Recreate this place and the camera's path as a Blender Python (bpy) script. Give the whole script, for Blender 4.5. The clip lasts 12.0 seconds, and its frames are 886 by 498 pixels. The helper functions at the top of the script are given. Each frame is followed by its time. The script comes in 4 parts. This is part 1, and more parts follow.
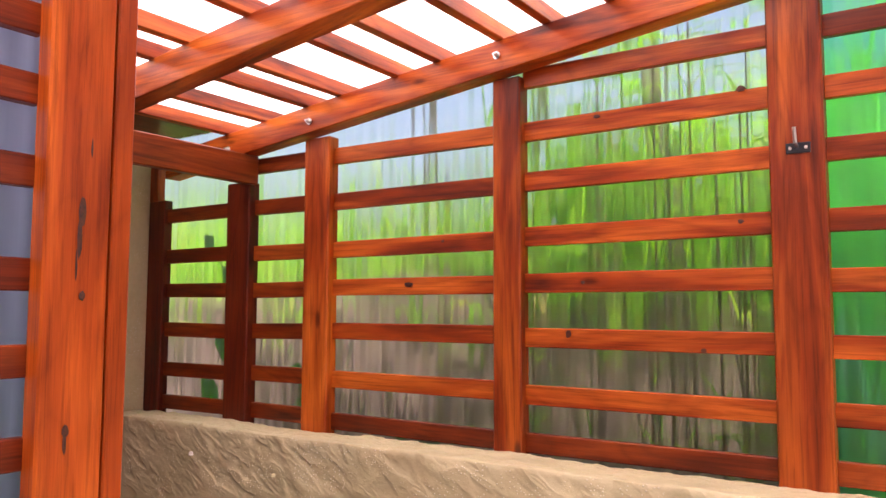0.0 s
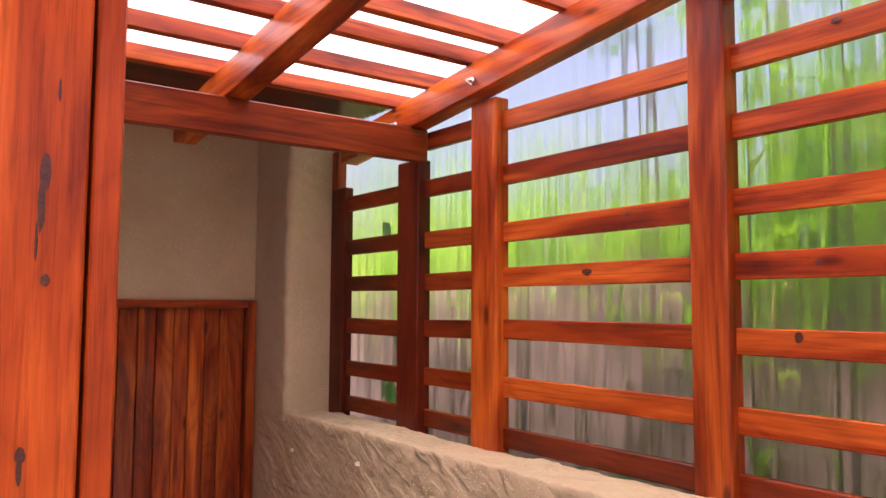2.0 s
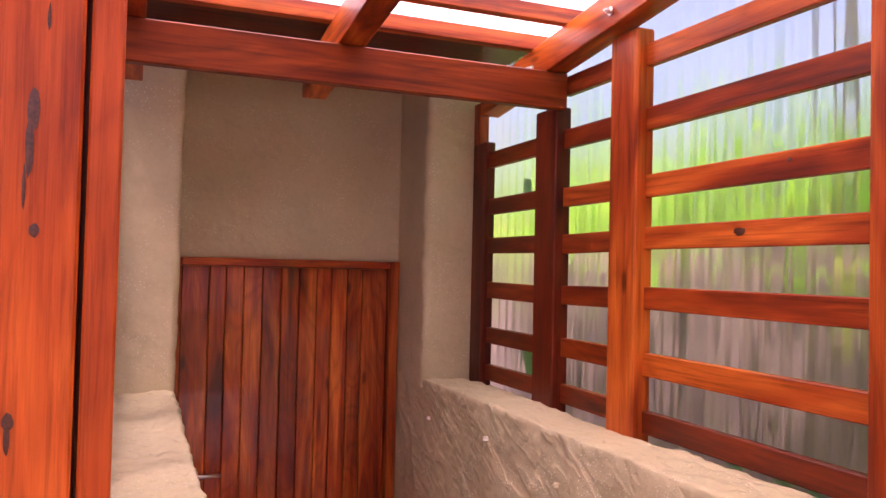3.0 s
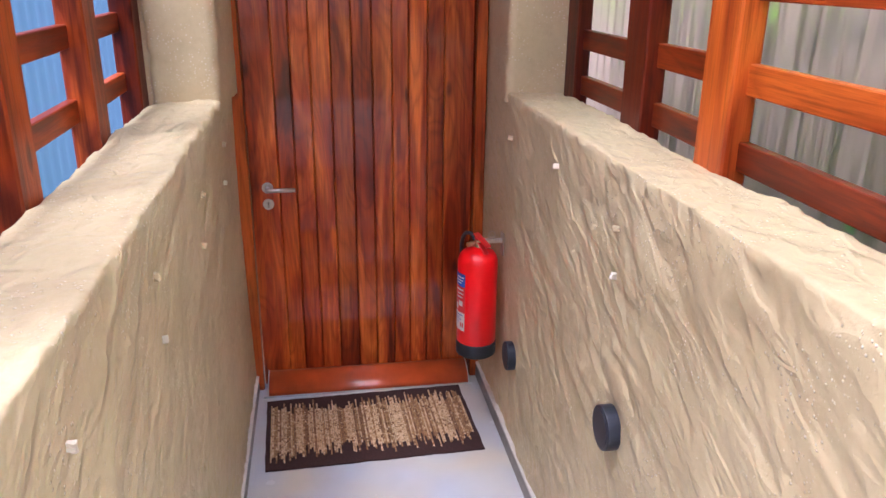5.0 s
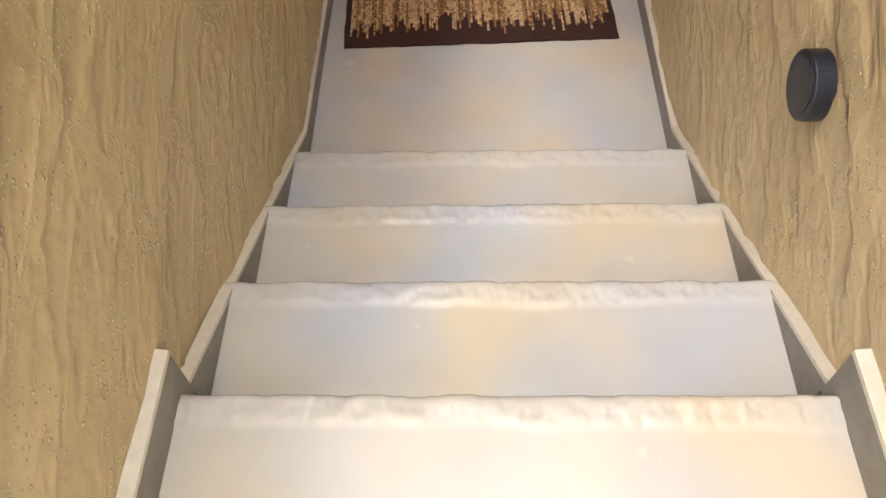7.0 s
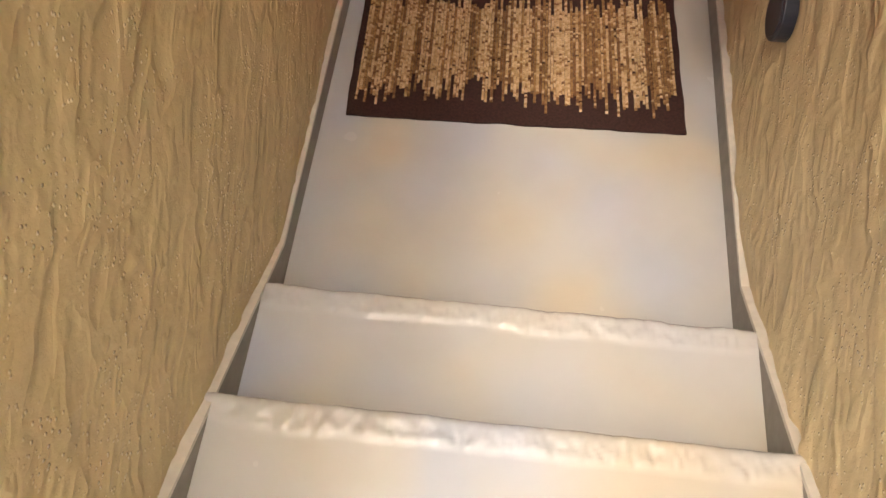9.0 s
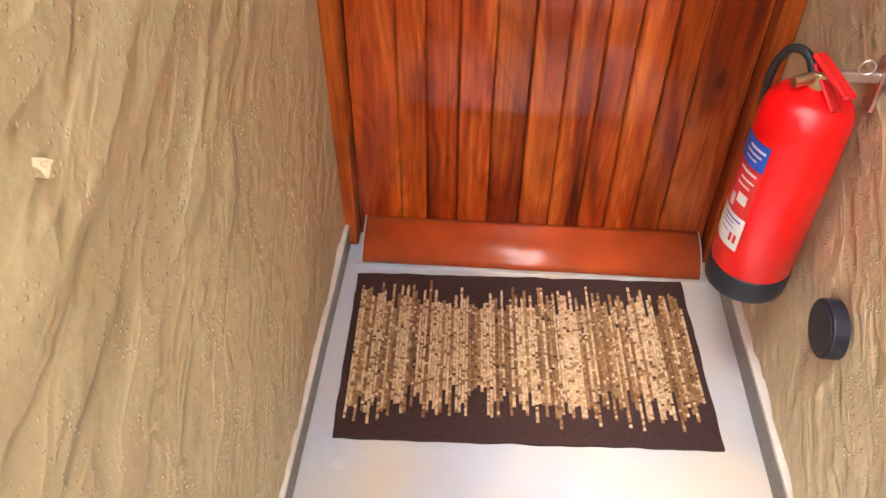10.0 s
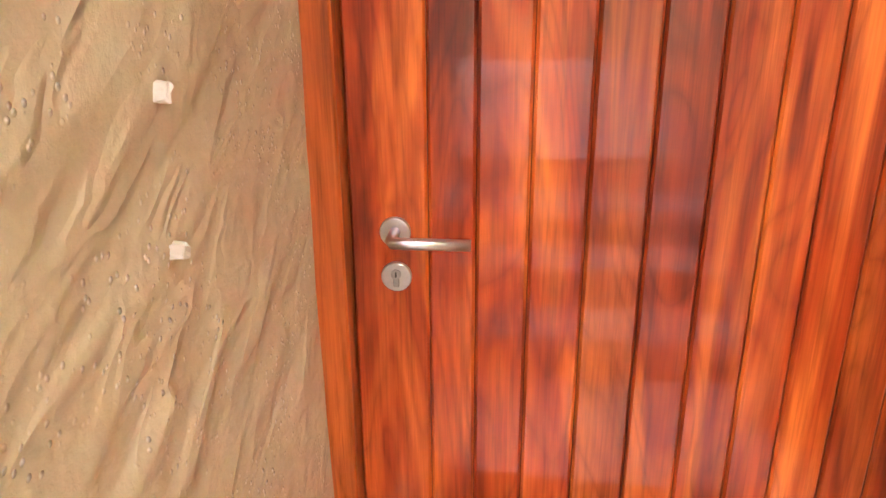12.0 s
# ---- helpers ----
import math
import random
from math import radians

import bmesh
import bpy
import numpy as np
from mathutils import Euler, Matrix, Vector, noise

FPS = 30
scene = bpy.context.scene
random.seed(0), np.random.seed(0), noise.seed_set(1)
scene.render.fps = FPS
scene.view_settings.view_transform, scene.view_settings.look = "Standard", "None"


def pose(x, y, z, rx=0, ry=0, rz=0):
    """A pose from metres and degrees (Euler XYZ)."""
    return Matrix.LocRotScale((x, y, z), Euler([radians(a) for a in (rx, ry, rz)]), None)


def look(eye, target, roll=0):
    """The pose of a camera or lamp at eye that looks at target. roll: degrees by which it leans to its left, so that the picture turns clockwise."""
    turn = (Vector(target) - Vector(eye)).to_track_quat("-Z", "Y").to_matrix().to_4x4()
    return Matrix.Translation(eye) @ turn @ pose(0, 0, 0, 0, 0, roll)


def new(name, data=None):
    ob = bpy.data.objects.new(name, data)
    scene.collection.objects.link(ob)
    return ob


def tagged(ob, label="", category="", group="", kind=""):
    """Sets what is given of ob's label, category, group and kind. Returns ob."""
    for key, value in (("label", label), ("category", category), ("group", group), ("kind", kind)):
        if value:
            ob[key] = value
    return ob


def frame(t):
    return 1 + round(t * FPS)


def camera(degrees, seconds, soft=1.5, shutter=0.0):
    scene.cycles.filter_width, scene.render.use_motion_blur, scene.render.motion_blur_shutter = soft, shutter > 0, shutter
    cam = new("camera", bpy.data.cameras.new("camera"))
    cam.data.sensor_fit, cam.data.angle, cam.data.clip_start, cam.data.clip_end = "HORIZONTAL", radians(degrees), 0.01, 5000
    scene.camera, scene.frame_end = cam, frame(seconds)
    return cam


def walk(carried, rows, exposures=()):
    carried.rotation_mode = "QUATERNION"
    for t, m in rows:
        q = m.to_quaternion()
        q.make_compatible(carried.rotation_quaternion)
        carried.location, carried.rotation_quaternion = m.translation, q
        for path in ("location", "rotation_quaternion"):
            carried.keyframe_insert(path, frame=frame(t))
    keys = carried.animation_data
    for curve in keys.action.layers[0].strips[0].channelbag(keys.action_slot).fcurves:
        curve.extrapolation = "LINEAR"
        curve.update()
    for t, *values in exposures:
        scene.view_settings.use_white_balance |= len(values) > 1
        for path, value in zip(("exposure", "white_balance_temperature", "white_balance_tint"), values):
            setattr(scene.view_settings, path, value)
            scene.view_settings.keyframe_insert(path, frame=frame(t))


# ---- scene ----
cam = camera(59.3, 12.0)
PATH = [
    (0, (-1.873, -4.218, 2.062), (-0.22, -3.104, 2.218), 0.2),
    (0.5, (-1.709, -4.148, 2.065), (-0.117, -2.954, 2.267), -1.6),
    (1, (-1.503, -4.141, 2.06), (-0.049, -2.784, 2.269), -1.4),
    (1.5, (-1.305, -4.152, 2.056), (0.016, -2.661, 2.235), -0.4),
    (2, (-1.131, -4.067, 2.049), (0.047, -2.457, 2.197), 0.3),
    (2.5, (-0.962, -3.99, 2.05), (0.025, -2.256, 2.18), 0.3),
    (3, (-0.758, -3.937, 2.045), (-0.014, -2.082, 2.097), 1.3),
    (3.2, (-0.698, -3.917, 2.040), (-0.047, -2.028, 2.029), 1.6),
    (4.8, (-0.283, -3.606, 2.001), (0.076, -1.723, 1.432), 0.3),
    (5, (-0.207, -3.56, 1.99), (0.095, -1.703, 1.313), 0.6),
    (5.5, (-0.117, -3.447, 1.948), (0.014, -1.719, 0.95), 0.2),
    (6, (-0.083, -3.245, 1.881), (-0.045, -1.708, 0.602), -1.6),
    (6.5, (-0.085, -3.034, 1.855), (-0.102, -1.687, 0.377), -2.8),
    (6.7, (-0.067, -2.957, 1.822), (-0.117, -1.69, 0.275), -3.1),
    (8.5, (-0.064, -2.25, 1.725), (-0.148, -1.376, -0.071), -3.1),
    (9, (-0.062, -2.089, 1.721), (-0.174, -1.118, -0.024), -0.3),
    (9.5, (-0.085, -1.969, 1.687), (-0.205, -0.766, 0.093), 0.5),
    (10, (-0.161, -1.783, 1.626), (-0.252, -0.322, 0.262), 0.6),
    (10.5, (-0.198, -1.607, 1.594), (-0.307, -0.009, 0.397), 1.7),
    (11, (-0.191, -1.468, 1.55), (-0.433, 0.223, 0.511), 0.8),
    (11.5, (-0.203, -1.336, 1.511), (-0.479, 0.445, 0.643), -0.3),
    (12, (-0.254, -1.191, 1.468), (-0.441, 0.664, 0.743), -0.4),
]
walk(cam, [(t, look(eye, target, roll)) for t, eye, target, roll in PATH],
     [(0.0, 1.08, 6700, 26), (1.5, 1.12, 6800, 36), (3.0, 1.25, 6700, 50), (4.8, 1.76, 5400, 24), (5.5, 1.74, 5900, 14), (6.0, 1.45, 6250, 10), (6.5, 1.45, 6700, 8), (8.5, 1.38, 7200, 10), (9.0, 1.62, 7700, 11), (9.5, 2.05, 7300, 12), (10.0, 2.56, 6350, 13), (10.5, 2.8, 5950, 11), (11.0, 2.98, 5800, 11), (12.0, 3.15, 6150, 17)])

# ---- light: overcast sky through the clear roof and sides ----
world = bpy.data.worlds.new("sky")
scene.world = world
world.use_nodes = True
wn = world.node_tree
bg = wn.nodes["Background"]
sky = wn.nodes.new("ShaderNodeTexSky")
sky.sky_type = "NISHITA"
sky.sun_disc = False
sky.sun_elevation = radians(65)
sky.sun_rotation = radians(235)
sky.dust_density = 6.0
sky.air_density = 1.0
sky.ozone_density = 1.0
wn.links.new(sky.outputs[0], bg.inputs[0])
bg.inputs[1].default_value = 0.15
sun_data = bpy.data.lights.new("sun", "SUN")
sun_data.energy = 4.5
sun_data.angle = radians(22)
sun_data.color = (1.0, 0.95, 0.87)
sun = new("sun", sun_data)
sun.matrix_world = look((-2.0, -3.6, 8.0), (0.0, -2.2, 0.8))


# ---- materials ----
def nodes_of(name):
    m = bpy.data.materials.new(name)
    m.use_nodes = True
    nt = m.node_tree
    return m, nt, nt.nodes["Principled BSDF"]


def add(nt, kind, **sets):
    n = nt.nodes.new(kind)
    for k, v in sets.items():
        if k in n.inputs:
            n.inputs[k].default_value = v
    return n


def ramp(nt, fac, stops):
    r = nt.nodes.new("ShaderNodeValToRGB")
    while len(r.color_ramp.elements) < len(stops):
        r.color_ramp.elements.new(0.5)
    for e, (p, c) in zip(r.color_ramp.elements, stops):
        e.position, e.color = p, (*c, 1)
    nt.links.new(fac, r.inputs[0])
    return r.outputs[0]


def mix(nt, a, b, fac, mode="MIX"):
    n = nt.nodes.new("ShaderNodeMix")
    n.data_type, n.blend_type = "RGBA", mode
    for sock, v in ((n.inputs[6], a), (n.inputs[7], b), (n.inputs[0], fac)):
        if hasattr(v, "is_output"):
            nt.links.new(v, sock)
        else:
            sock.default_value = v if isinstance(v, (int, float)) else (*v, 1)
    return n.outputs[2]


def bump(nt, bsdf, height, strength, dist):
    b = add(nt, "ShaderNodeBump", Strength=strength, Distance=dist)
    nt.links.new(height, b.inputs["Height"])
    nt.links.new(b.outputs[0], bsdf.inputs["Normal"])
    return b


def coords(nt, scale, jitter=True):
    """Object coordinates, shifted piece by piece, stretched by scale."""
    tc = nt.nodes.new("ShaderNodeTexCoord")
    src = tc.outputs["Object"]
    if jitter:
        oi = nt.nodes.new("ShaderNodeObjectInfo")
        mul = nt.nodes.new("ShaderNodeVectorMath")
        mul.operation = "SCALE"
        cmb = nt.nodes.new("ShaderNodeCombineXYZ")
        for i in range(3):
            nt.links.new(oi.outputs["Random"], cmb.inputs[i])
        nt.links.new(cmb.outputs[0], mul.inputs[0])
        mul.inputs["Scale"].default_value = 37.0
        ad = nt.nodes.new("ShaderNodeVectorMath")
        nt.links.new(src, ad.inputs[0])
        nt.links.new(mul.outputs[0], ad.inputs[1])
        src = ad.outputs[0]
    mp = nt.nodes.new("ShaderNodeMapping")
    mp.inputs["Scale"].default_value = scale
    nt.links.new(src, mp.inputs[0])
    return mp.outputs[0]


def wood(name, axis, dark, mid, light, rough, coat, figure=1.0, rings=6.0, ring_mix=0.4, line_mix=0.6, spread=0.3):
    """Varnished timber with its grain along axis (0, 1, 2)."""
    m, nt, b = nodes_of(name)

    def grain(across, along, detail, rough_n, twist):
        sc = [across] * 3
        sc[axis] = along
        n = add(nt, "ShaderNodeTexNoise", Scale=1.0, Detail=detail, Roughness=rough_n, Distortion=twist)
        nt.links.new(coords(nt, sc), n.inputs["Vector"])
        return n.outputs[0]

    broad = grain(8.0, 0.9, 3.0, 0.55, 0.9 * figure)
    lines = grain(70.0, 2.6, 5.0, 0.7, 0.4)
    fine = grain(300.0, 5.0, 3.0, 0.6, 0.0)
    wide = grain(5.0, 1.1, 1.0, 0.4, 1.2 * figure)
    mul = nt.nodes.new("ShaderNodeMath")
    mul.operation = "MULTIPLY"
    mul.inputs[1].default_value = rings
    nt.links.new(wide, mul.inputs[0])
    fr = nt.nodes.new("ShaderNodeMath")
    fr.operation = "PINGPONG"
    fr.inputs[1].default_value = 0.5
    nt.links.new(mul.outputs[0], fr.inputs[0])
    base = ramp(nt, broad, [(0.28, dark), (0.46, mid), (0.66, light)])
    ringc = ramp(nt, fr.outputs[0], [(0.0, (0.42, 0.33, 0.27)), (0.1, (0.66, 0.6, 0.56)), (0.34, (1, 1, 1)), (0.5, (1, 1, 1))])
    linec = ramp(nt, lines, [(0.33, (0.26, 0.2, 0.17)), (0.44, (0.68, 0.63, 0.6)), (0.52, (0.98, 0.98, 0.98)), (0.8, (1, 1, 1))])
    finec = ramp(nt, fine, [(0.3, (0.55, 0.48, 0.44)), (0.6, (1, 1, 1))])
    col = mix(nt, base, ringc, ring_mix, "MULTIPLY")
    col = mix(nt, col, linec, line_mix, "MULTIPLY")
    col = mix(nt, col, finec, 0.4, "MULTIPLY")
    # knots
    kn = [3.4, 3.4, 3.4]
    kn[axis] = 1.25
    vor = add(nt, "ShaderNodeTexVoronoi", Scale=1.6, Randomness=1.0)
    nt.links.new(coords(nt, kn), vor.inputs["Vector"])
    knot_c = ramp(nt, vor.outputs["Distance"], [(0.0, (0.12, 0.07, 0.05)), (0.05, (0.3, 0.2, 0.16)), (0.1, (1, 1, 1))])
    col = mix(nt, col, knot_c, 0.85, "MULTIPLY")
    oi = nt.nodes.new("ShaderNodeObjectInfo")
    lo = 1.0 - spread
    tone = ramp(nt, oi.outputs["Random"], [(0.0, (lo, lo * 0.92, lo * 0.9)), (0.35, (0.5 + lo / 2, 0.48 + lo / 2, 0.46 + lo / 2)), (0.65, (1, 1, 1)), (1.0, (1.0, 1.0, 1.0))])
    col = mix(nt, col, tone, 1.0, "MULTIPLY")
    nt.links.new(col, b.inputs["Base Color"])
    rr = nt.nodes.new("ShaderNodeMapRange")
    rr.inputs[3].default_value, rr.inputs[4].default_value = rough - 0.08, rough + 0.12
    nt.links.new(lines, rr.inputs[0])
    nt.links.new(rr.outputs[0], b.inputs["Roughness"])
    b.inputs["Specular IOR Level"].default_value = 0.2
    b.inputs["Coat Weight"].default_value = coat
    b.inputs["Coat Roughness"].default_value = 0.22 if coat < 0.5 else 0.06
    bump(nt, b, lines, 0.35 if coat < 0.5 else 0.08, 0.003)
    return m


PINE = dict(dark=(0.12, 0.012, 0.002), mid=(0.40, 0.055, 0.006), light=(0.74, 0.165, 0.018), rough=0.45, coat=0.25)
# Deeper red pine; on the beam and far slats it also holds shade.
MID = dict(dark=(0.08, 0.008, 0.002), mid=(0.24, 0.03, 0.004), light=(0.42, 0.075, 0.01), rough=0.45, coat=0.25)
# Corner post and strip: daylight on their face is put into the colour.
BRIGHT = dict(dark=(0.34, 0.042, 0.004), mid=(0.54, 0.085, 0.008), light=(0.78, 0.16, 0.016), rough=0.45, coat=0.25, spread=0.1, ring_mix=0.25)
TEAK = dict(dark=(0.13, 0.011, 0.002), mid=(0.46, 0.058, 0.007), light=(0.86, 0.20, 0.024), rough=0.4, coat=0.75, rings=8.0, ring_mix=0.45, line_mix=0.5, spread=0.36)
JAMB = dict(dark=(0.3, 0.036, 0.005), mid=(0.50, 0.085, 0.011), light=(0.7, 0.16, 0.024), rough=0.4, coat=0.6)
# Dark stain, with the shade of the far end mixed into the colour.
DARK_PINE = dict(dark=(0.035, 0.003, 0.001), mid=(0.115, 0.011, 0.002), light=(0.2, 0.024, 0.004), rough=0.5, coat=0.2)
DARK_AX = [wood("stained_shaded_pine_" + a, i, **DARK_PINE) for i, a in enumerate("xyz")]
BRIGHT_AX = [wood("lit_varnished_pine_" + a, i, **BRIGHT) for i, a in enumerate("xyz")]
MID_AX = [wood("reddish_shaded_pine_" + a, i, **MID) for i, a in enumerate("xyz")]
PINE_AX = [wood("varnished_pine_" + a, i, **PINE) for i, a in enumerate("xyz")]
JAMB_AX = [wood("light_hardwood_" + a, i, **JAMB) for i, a in enumerate("xyz")]
TEAK_AX = [wood("lacquered_hardwood_" + a, i, figure=1.6, **TEAK) for i, a in enumerate("xyz")]


def plaster_material(name, relief_share):
    m, nt, b = nodes_of(name)
    big = add(nt, "ShaderNodeTexNoise", Scale=1.7, Detail=5.0, Roughness=0.6)
    nt.links.new(coords(nt, (1, 1, 1), False), big.inputs["Vector"])
    small = add(nt, "ShaderNodeTexNoise", Scale=38.0, Detail=6.0, Roughness=0.65)
    nt.links.new(coords(nt, (1, 1, 1), False), small.inputs["Vector"])
    streak = add(nt, "ShaderNodeTexNoise", Scale=7.0, Detail=2.0, Roughness=0.5, Distortion=0.25)
    mp = nt.nodes.new("ShaderNodeMapping")
    mp.vector_type = "TEXTURE"
    mp.inputs["Rotation"].default_value = (radians(30), 0, 0)
    mp.inputs["Scale"].default_value = (0.7, 1.35, 0.55)
    tc = nt.nodes.new("ShaderNodeTexCoord")
    nt.links.new(tc.outputs["Object"], mp.inputs[0])
    nt.links.new(mp.outputs[0], streak.inputs["Vector"])
    c1 = ramp(nt, big.outputs[0], [(0.3, (0.505, 0.405, 0.24)), (0.7, (0.65, 0.535, 0.328))])
    c2 = ramp(nt, small.outputs[0], [(0.25, (0.86, 0.84, 0.8)), (0.55, (1, 1, 1)), (0.78, (1.0, 1.0, 1.0))])
    col = mix(nt, c1, c2, 0.6, "MULTIPLY")
    nt.links.new(col, b.inputs["Base Color"])
    b.inputs["Roughness"].default_value = 0.5
    b.inputs["Specular IOR Level"].default_value = 0.4
    ridge = ramp(nt, streak.outputs[0], [(0.25, (0, 0, 0)), (0.44, (0.28, 0.28, 0.28)), (0.53, (0.62, 0.62, 0.62)), (0.62, (0.56, 0.56, 0.56)), (0.69, (0.8, 0.8, 0.8)), (0.8, (0.74, 0.74, 0.74))])
    wide = add(nt, "ShaderNodeTexNoise", Scale=6.5, Detail=2.0)
    nt.links.new(coords(nt, (1, 1, 1), False), wide.inputs["Vector"])
    grit = add(nt, "ShaderNodeTexVoronoi", Scale=75.0, Randomness=1.0)
    nt.links.new(coords(nt, (1, 1, 1), False), grit.inputs["Vector"])
    speck = ramp(nt, grit.outputs["Distance"], [(0.0, (1, 1, 1)), (0.1, (0.85, 0.85, 0.85)), (0.26, (0, 0, 0))])
    patch = ramp(nt, wide.outputs[0], [(0.44, (0, 0, 0)), (0.6, (1, 1, 1))])
    speck = mix(nt, speck, patch, 1.0, "MULTIPLY")
    # grit specks paled in the colour, in place of the glint on each
    col = mix(nt, col, (0.80, 0.74, 0.62), speck)
    nt.links.new(col, b.inputs["Base Color"])
    total = mix(nt, ridge, speck, 0.3, "ADD")
    total = mix(nt, total, small.outputs[0], 0.22, "ADD")
    bump(nt, b, total, 0.9 * relief_share, 0.014)
    return m


PLASTER = plaster_material("earth_plaster", 1.0)
FLAT_PLASTER = plaster_material("smoothed_earth_plaster", 0.22)


def floor_material():
    m, nt, b = nodes_of("painted_screed")
    n1 = add(nt, "ShaderNodeTexNoise", Scale=3.2, Detail=1.0, Roughness=0.35, Distortion=0.3)
    nt.links.new(coords(nt, (1, 1, 1), False), n1.inputs["Vector"])
    n2 = add(nt, "ShaderNodeTexNoise", Scale=7.0, Detail=3.0, Roughness=0.45)
    nt.links.new(coords(nt, (1, 1, 1), False), n2.inputs["Vector"])
    c1 = ramp(nt, n1.outputs[0], [(0.3, (0.505, 0.545, 0.635)), (0.42, (0.55, 0.56, 0.59)), (0.55, (0.58, 0.57, 0.55)), (0.7, (0.64, 0.58, 0.49))])
    c2 = ramp(nt, n2.outputs[0], [(0.25, (0.93, 0.93, 0.93)), (0.6, (1, 1, 1))])
    nt.links.new(mix(nt, c1, c2, 0.8, "MULTIPLY"), b.inputs["Base Color"])
    rg = nt.nodes.new("ShaderNodeMapRange")
    rg.inputs[3].default_value, rg.inputs[4].default_value = 0.16, 0.32
    b.inputs["Coat Weight"].default_value = 0.4
    b.inputs["Coat Roughness"].default_value = 0.12
    nt.links.new(n2.outputs[0], rg.inputs[0])
    nt.links.new(rg.outputs[0], b.inputs["Roughness"])
    bump(nt, b, n2.outputs[0], 0.15, 0.008)
    return m


SCREED = floor_material()


def plain(name, col, rough=0.5, metal=0.0, var=0.12, scale=30.0, coat=0.0, bumps=0.1):
    m, nt, b = nodes_of(name)
    n = add(nt, "ShaderNodeTexNoise", Scale=scale, Detail=4.0)
    nt.links.new(coords(nt, (1, 1, 1)), n.inputs["Vector"])
    lo = tuple(c * (1 - var) for c in col)
    hi = tuple(min(1, c * (1 + var)) for c in col)
    nt.links.new(ramp(nt, n.outputs[0], [(0.3, lo), (0.7, hi)]), b.inputs["Base Color"])
    b.inputs["Roughness"].default_value = rough
    b.inputs["Metallic"].default_value = metal
    b.inputs["Coat Weight"].default_value = coat
    b.inputs["Coat Roughness"].default_value = 0.08
    if bumps:
        bump(nt, b, n.outputs[0], bumps, 0.002)
    return m


WHITE_EDGE = plain("white_edge_paint", (0.66, 0.63, 0.57), 0.32, 0.0, 0.07, 40, 0.3, 0.3)
GREY_SKIRT = plain("grey_skirting_paint", (0.22, 0.205, 0.185), 0.45)
STEEL = plain("brushed_steel", (0.62, 0.58, 0.54), 0.32, 1.0, 0.06, 90)
WORN_STEEL = plain("dull_steel", (0.42, 0.39, 0.36), 0.45, 1.0, 0.15, 90)
BLACK_METAL = plain("black_metal", (0.02, 0.02, 0.026), 0.42, 0.3)
DARK = plain("dark_hole", (0.012, 0.01, 0.01), 0.8)
BLACK_LAMP = plain("black_lamp_plastic", (0.018, 0.022, 0.035), 0.38, 0.0, 0.2)
RED = plain("red_enamel", (0.92, 0.0008, 0.003), 0.34, 0.0, 0.03, 10, 0.2, 0.0)
RED_PLASTIC = plain("red_plastic", (0.62, 0.012, 0.012), 0.35, 0.0, 0.06)
BASE_BLACK = plain("black_rubber", (0.015, 0.018, 0.024), 0.5)
BLUE_INK = plain("blue_label", (0.02, 0.09, 0.5), 0.4, 0, 0.05)
WHITE_INK = plain("white_label", (0.8, 0.78, 0.76), 0.45, 0, 0.04)
RED_INK = plain("red_label", (0.7, 0.03, 0.03), 0.45, 0, 0.04)
BAR_RED = plain("red_brown_lacquer", (0.50, 0.078, 0.018), 0.3, 0, 0.2, 9, 0.9, 0.03)
BRASS = plain("brass", (0.6, 0.5, 0.32), 0.3, 1.0)
MAT_BROWN = plain("brown_mat_cloth", (0.042, 0.016, 0.014), 0.9, 0, 0.35, 140, 0, 0.6)
CHALK = plain("white_plug_plastic", (0.66, 0.59, 0.48), 0.6)
EARTH = plain("brown_earth", (0.13, 0.085, 0.07), 0.95, 0, 0.5, 5, 0, 0.5)
# Sand tone lightened so that the grit lumps seem to catch light.
SAND = plain("glint_pale_sand", (0.70, 0.60, 0.42), 0.6, 0, 0.15, 200, 0, 0)
STALK = plain("dry_stalk", (0.12, 0.08, 0.045), 0.7, 0, 0.4, 3)
BARK = plain("grey_bark", (0.13, 0.10, 0.08), 0.85, 0, 0.4, 12, 0, 0.5)


def straw_material(name, lo, hi):
    m, nt, b = nodes_of(name)
    g = nt.nodes.new("ShaderNodeNewGeometry")
    nt.links.new(ramp(nt, g.outputs["Random Per Island"], [(0.0, lo), (1.0, hi)]), b.inputs["Base Color"])
    b.inputs["Roughness"].default_value = 0.6
    return m


STRAWS = [straw_material("dark_straw", (0.17, 0.075, 0.03), (0.32, 0.16, 0.07)), straw_material("tan_straw", (0.26, 0.13, 0.05), (0.46, 0.27, 0.12)), straw_material("pale_straw", (0.52, 0.34, 0.17), (0.78, 0.60, 0.40))]


def leaf_material(name, stops):
    m, nt, b = nodes_of(name)
    g = nt.nodes.new("ShaderNodeNewGeometry")
    col = ramp(nt, g.outputs["Random Per Island"], stops)
    nt.links.new(col, b.inputs["Base Color"])
    b.inputs["Roughness"].default_value = 0.45
    tr = nt.nodes.new("ShaderNodeBsdfTranslucent")
    nt.links.new(col, tr.inputs[0])
    mx = nt.nodes.new("ShaderNodeMixShader")
    mx.inputs[0].default_value = 0.55
    nt.links.new(b.outputs[0], mx.inputs[1])
    nt.links.new(tr.outputs[0], mx.inputs[2])
    nt.links.new(mx.outputs[0], nt.nodes["Material Output"].inputs[0])
    return m


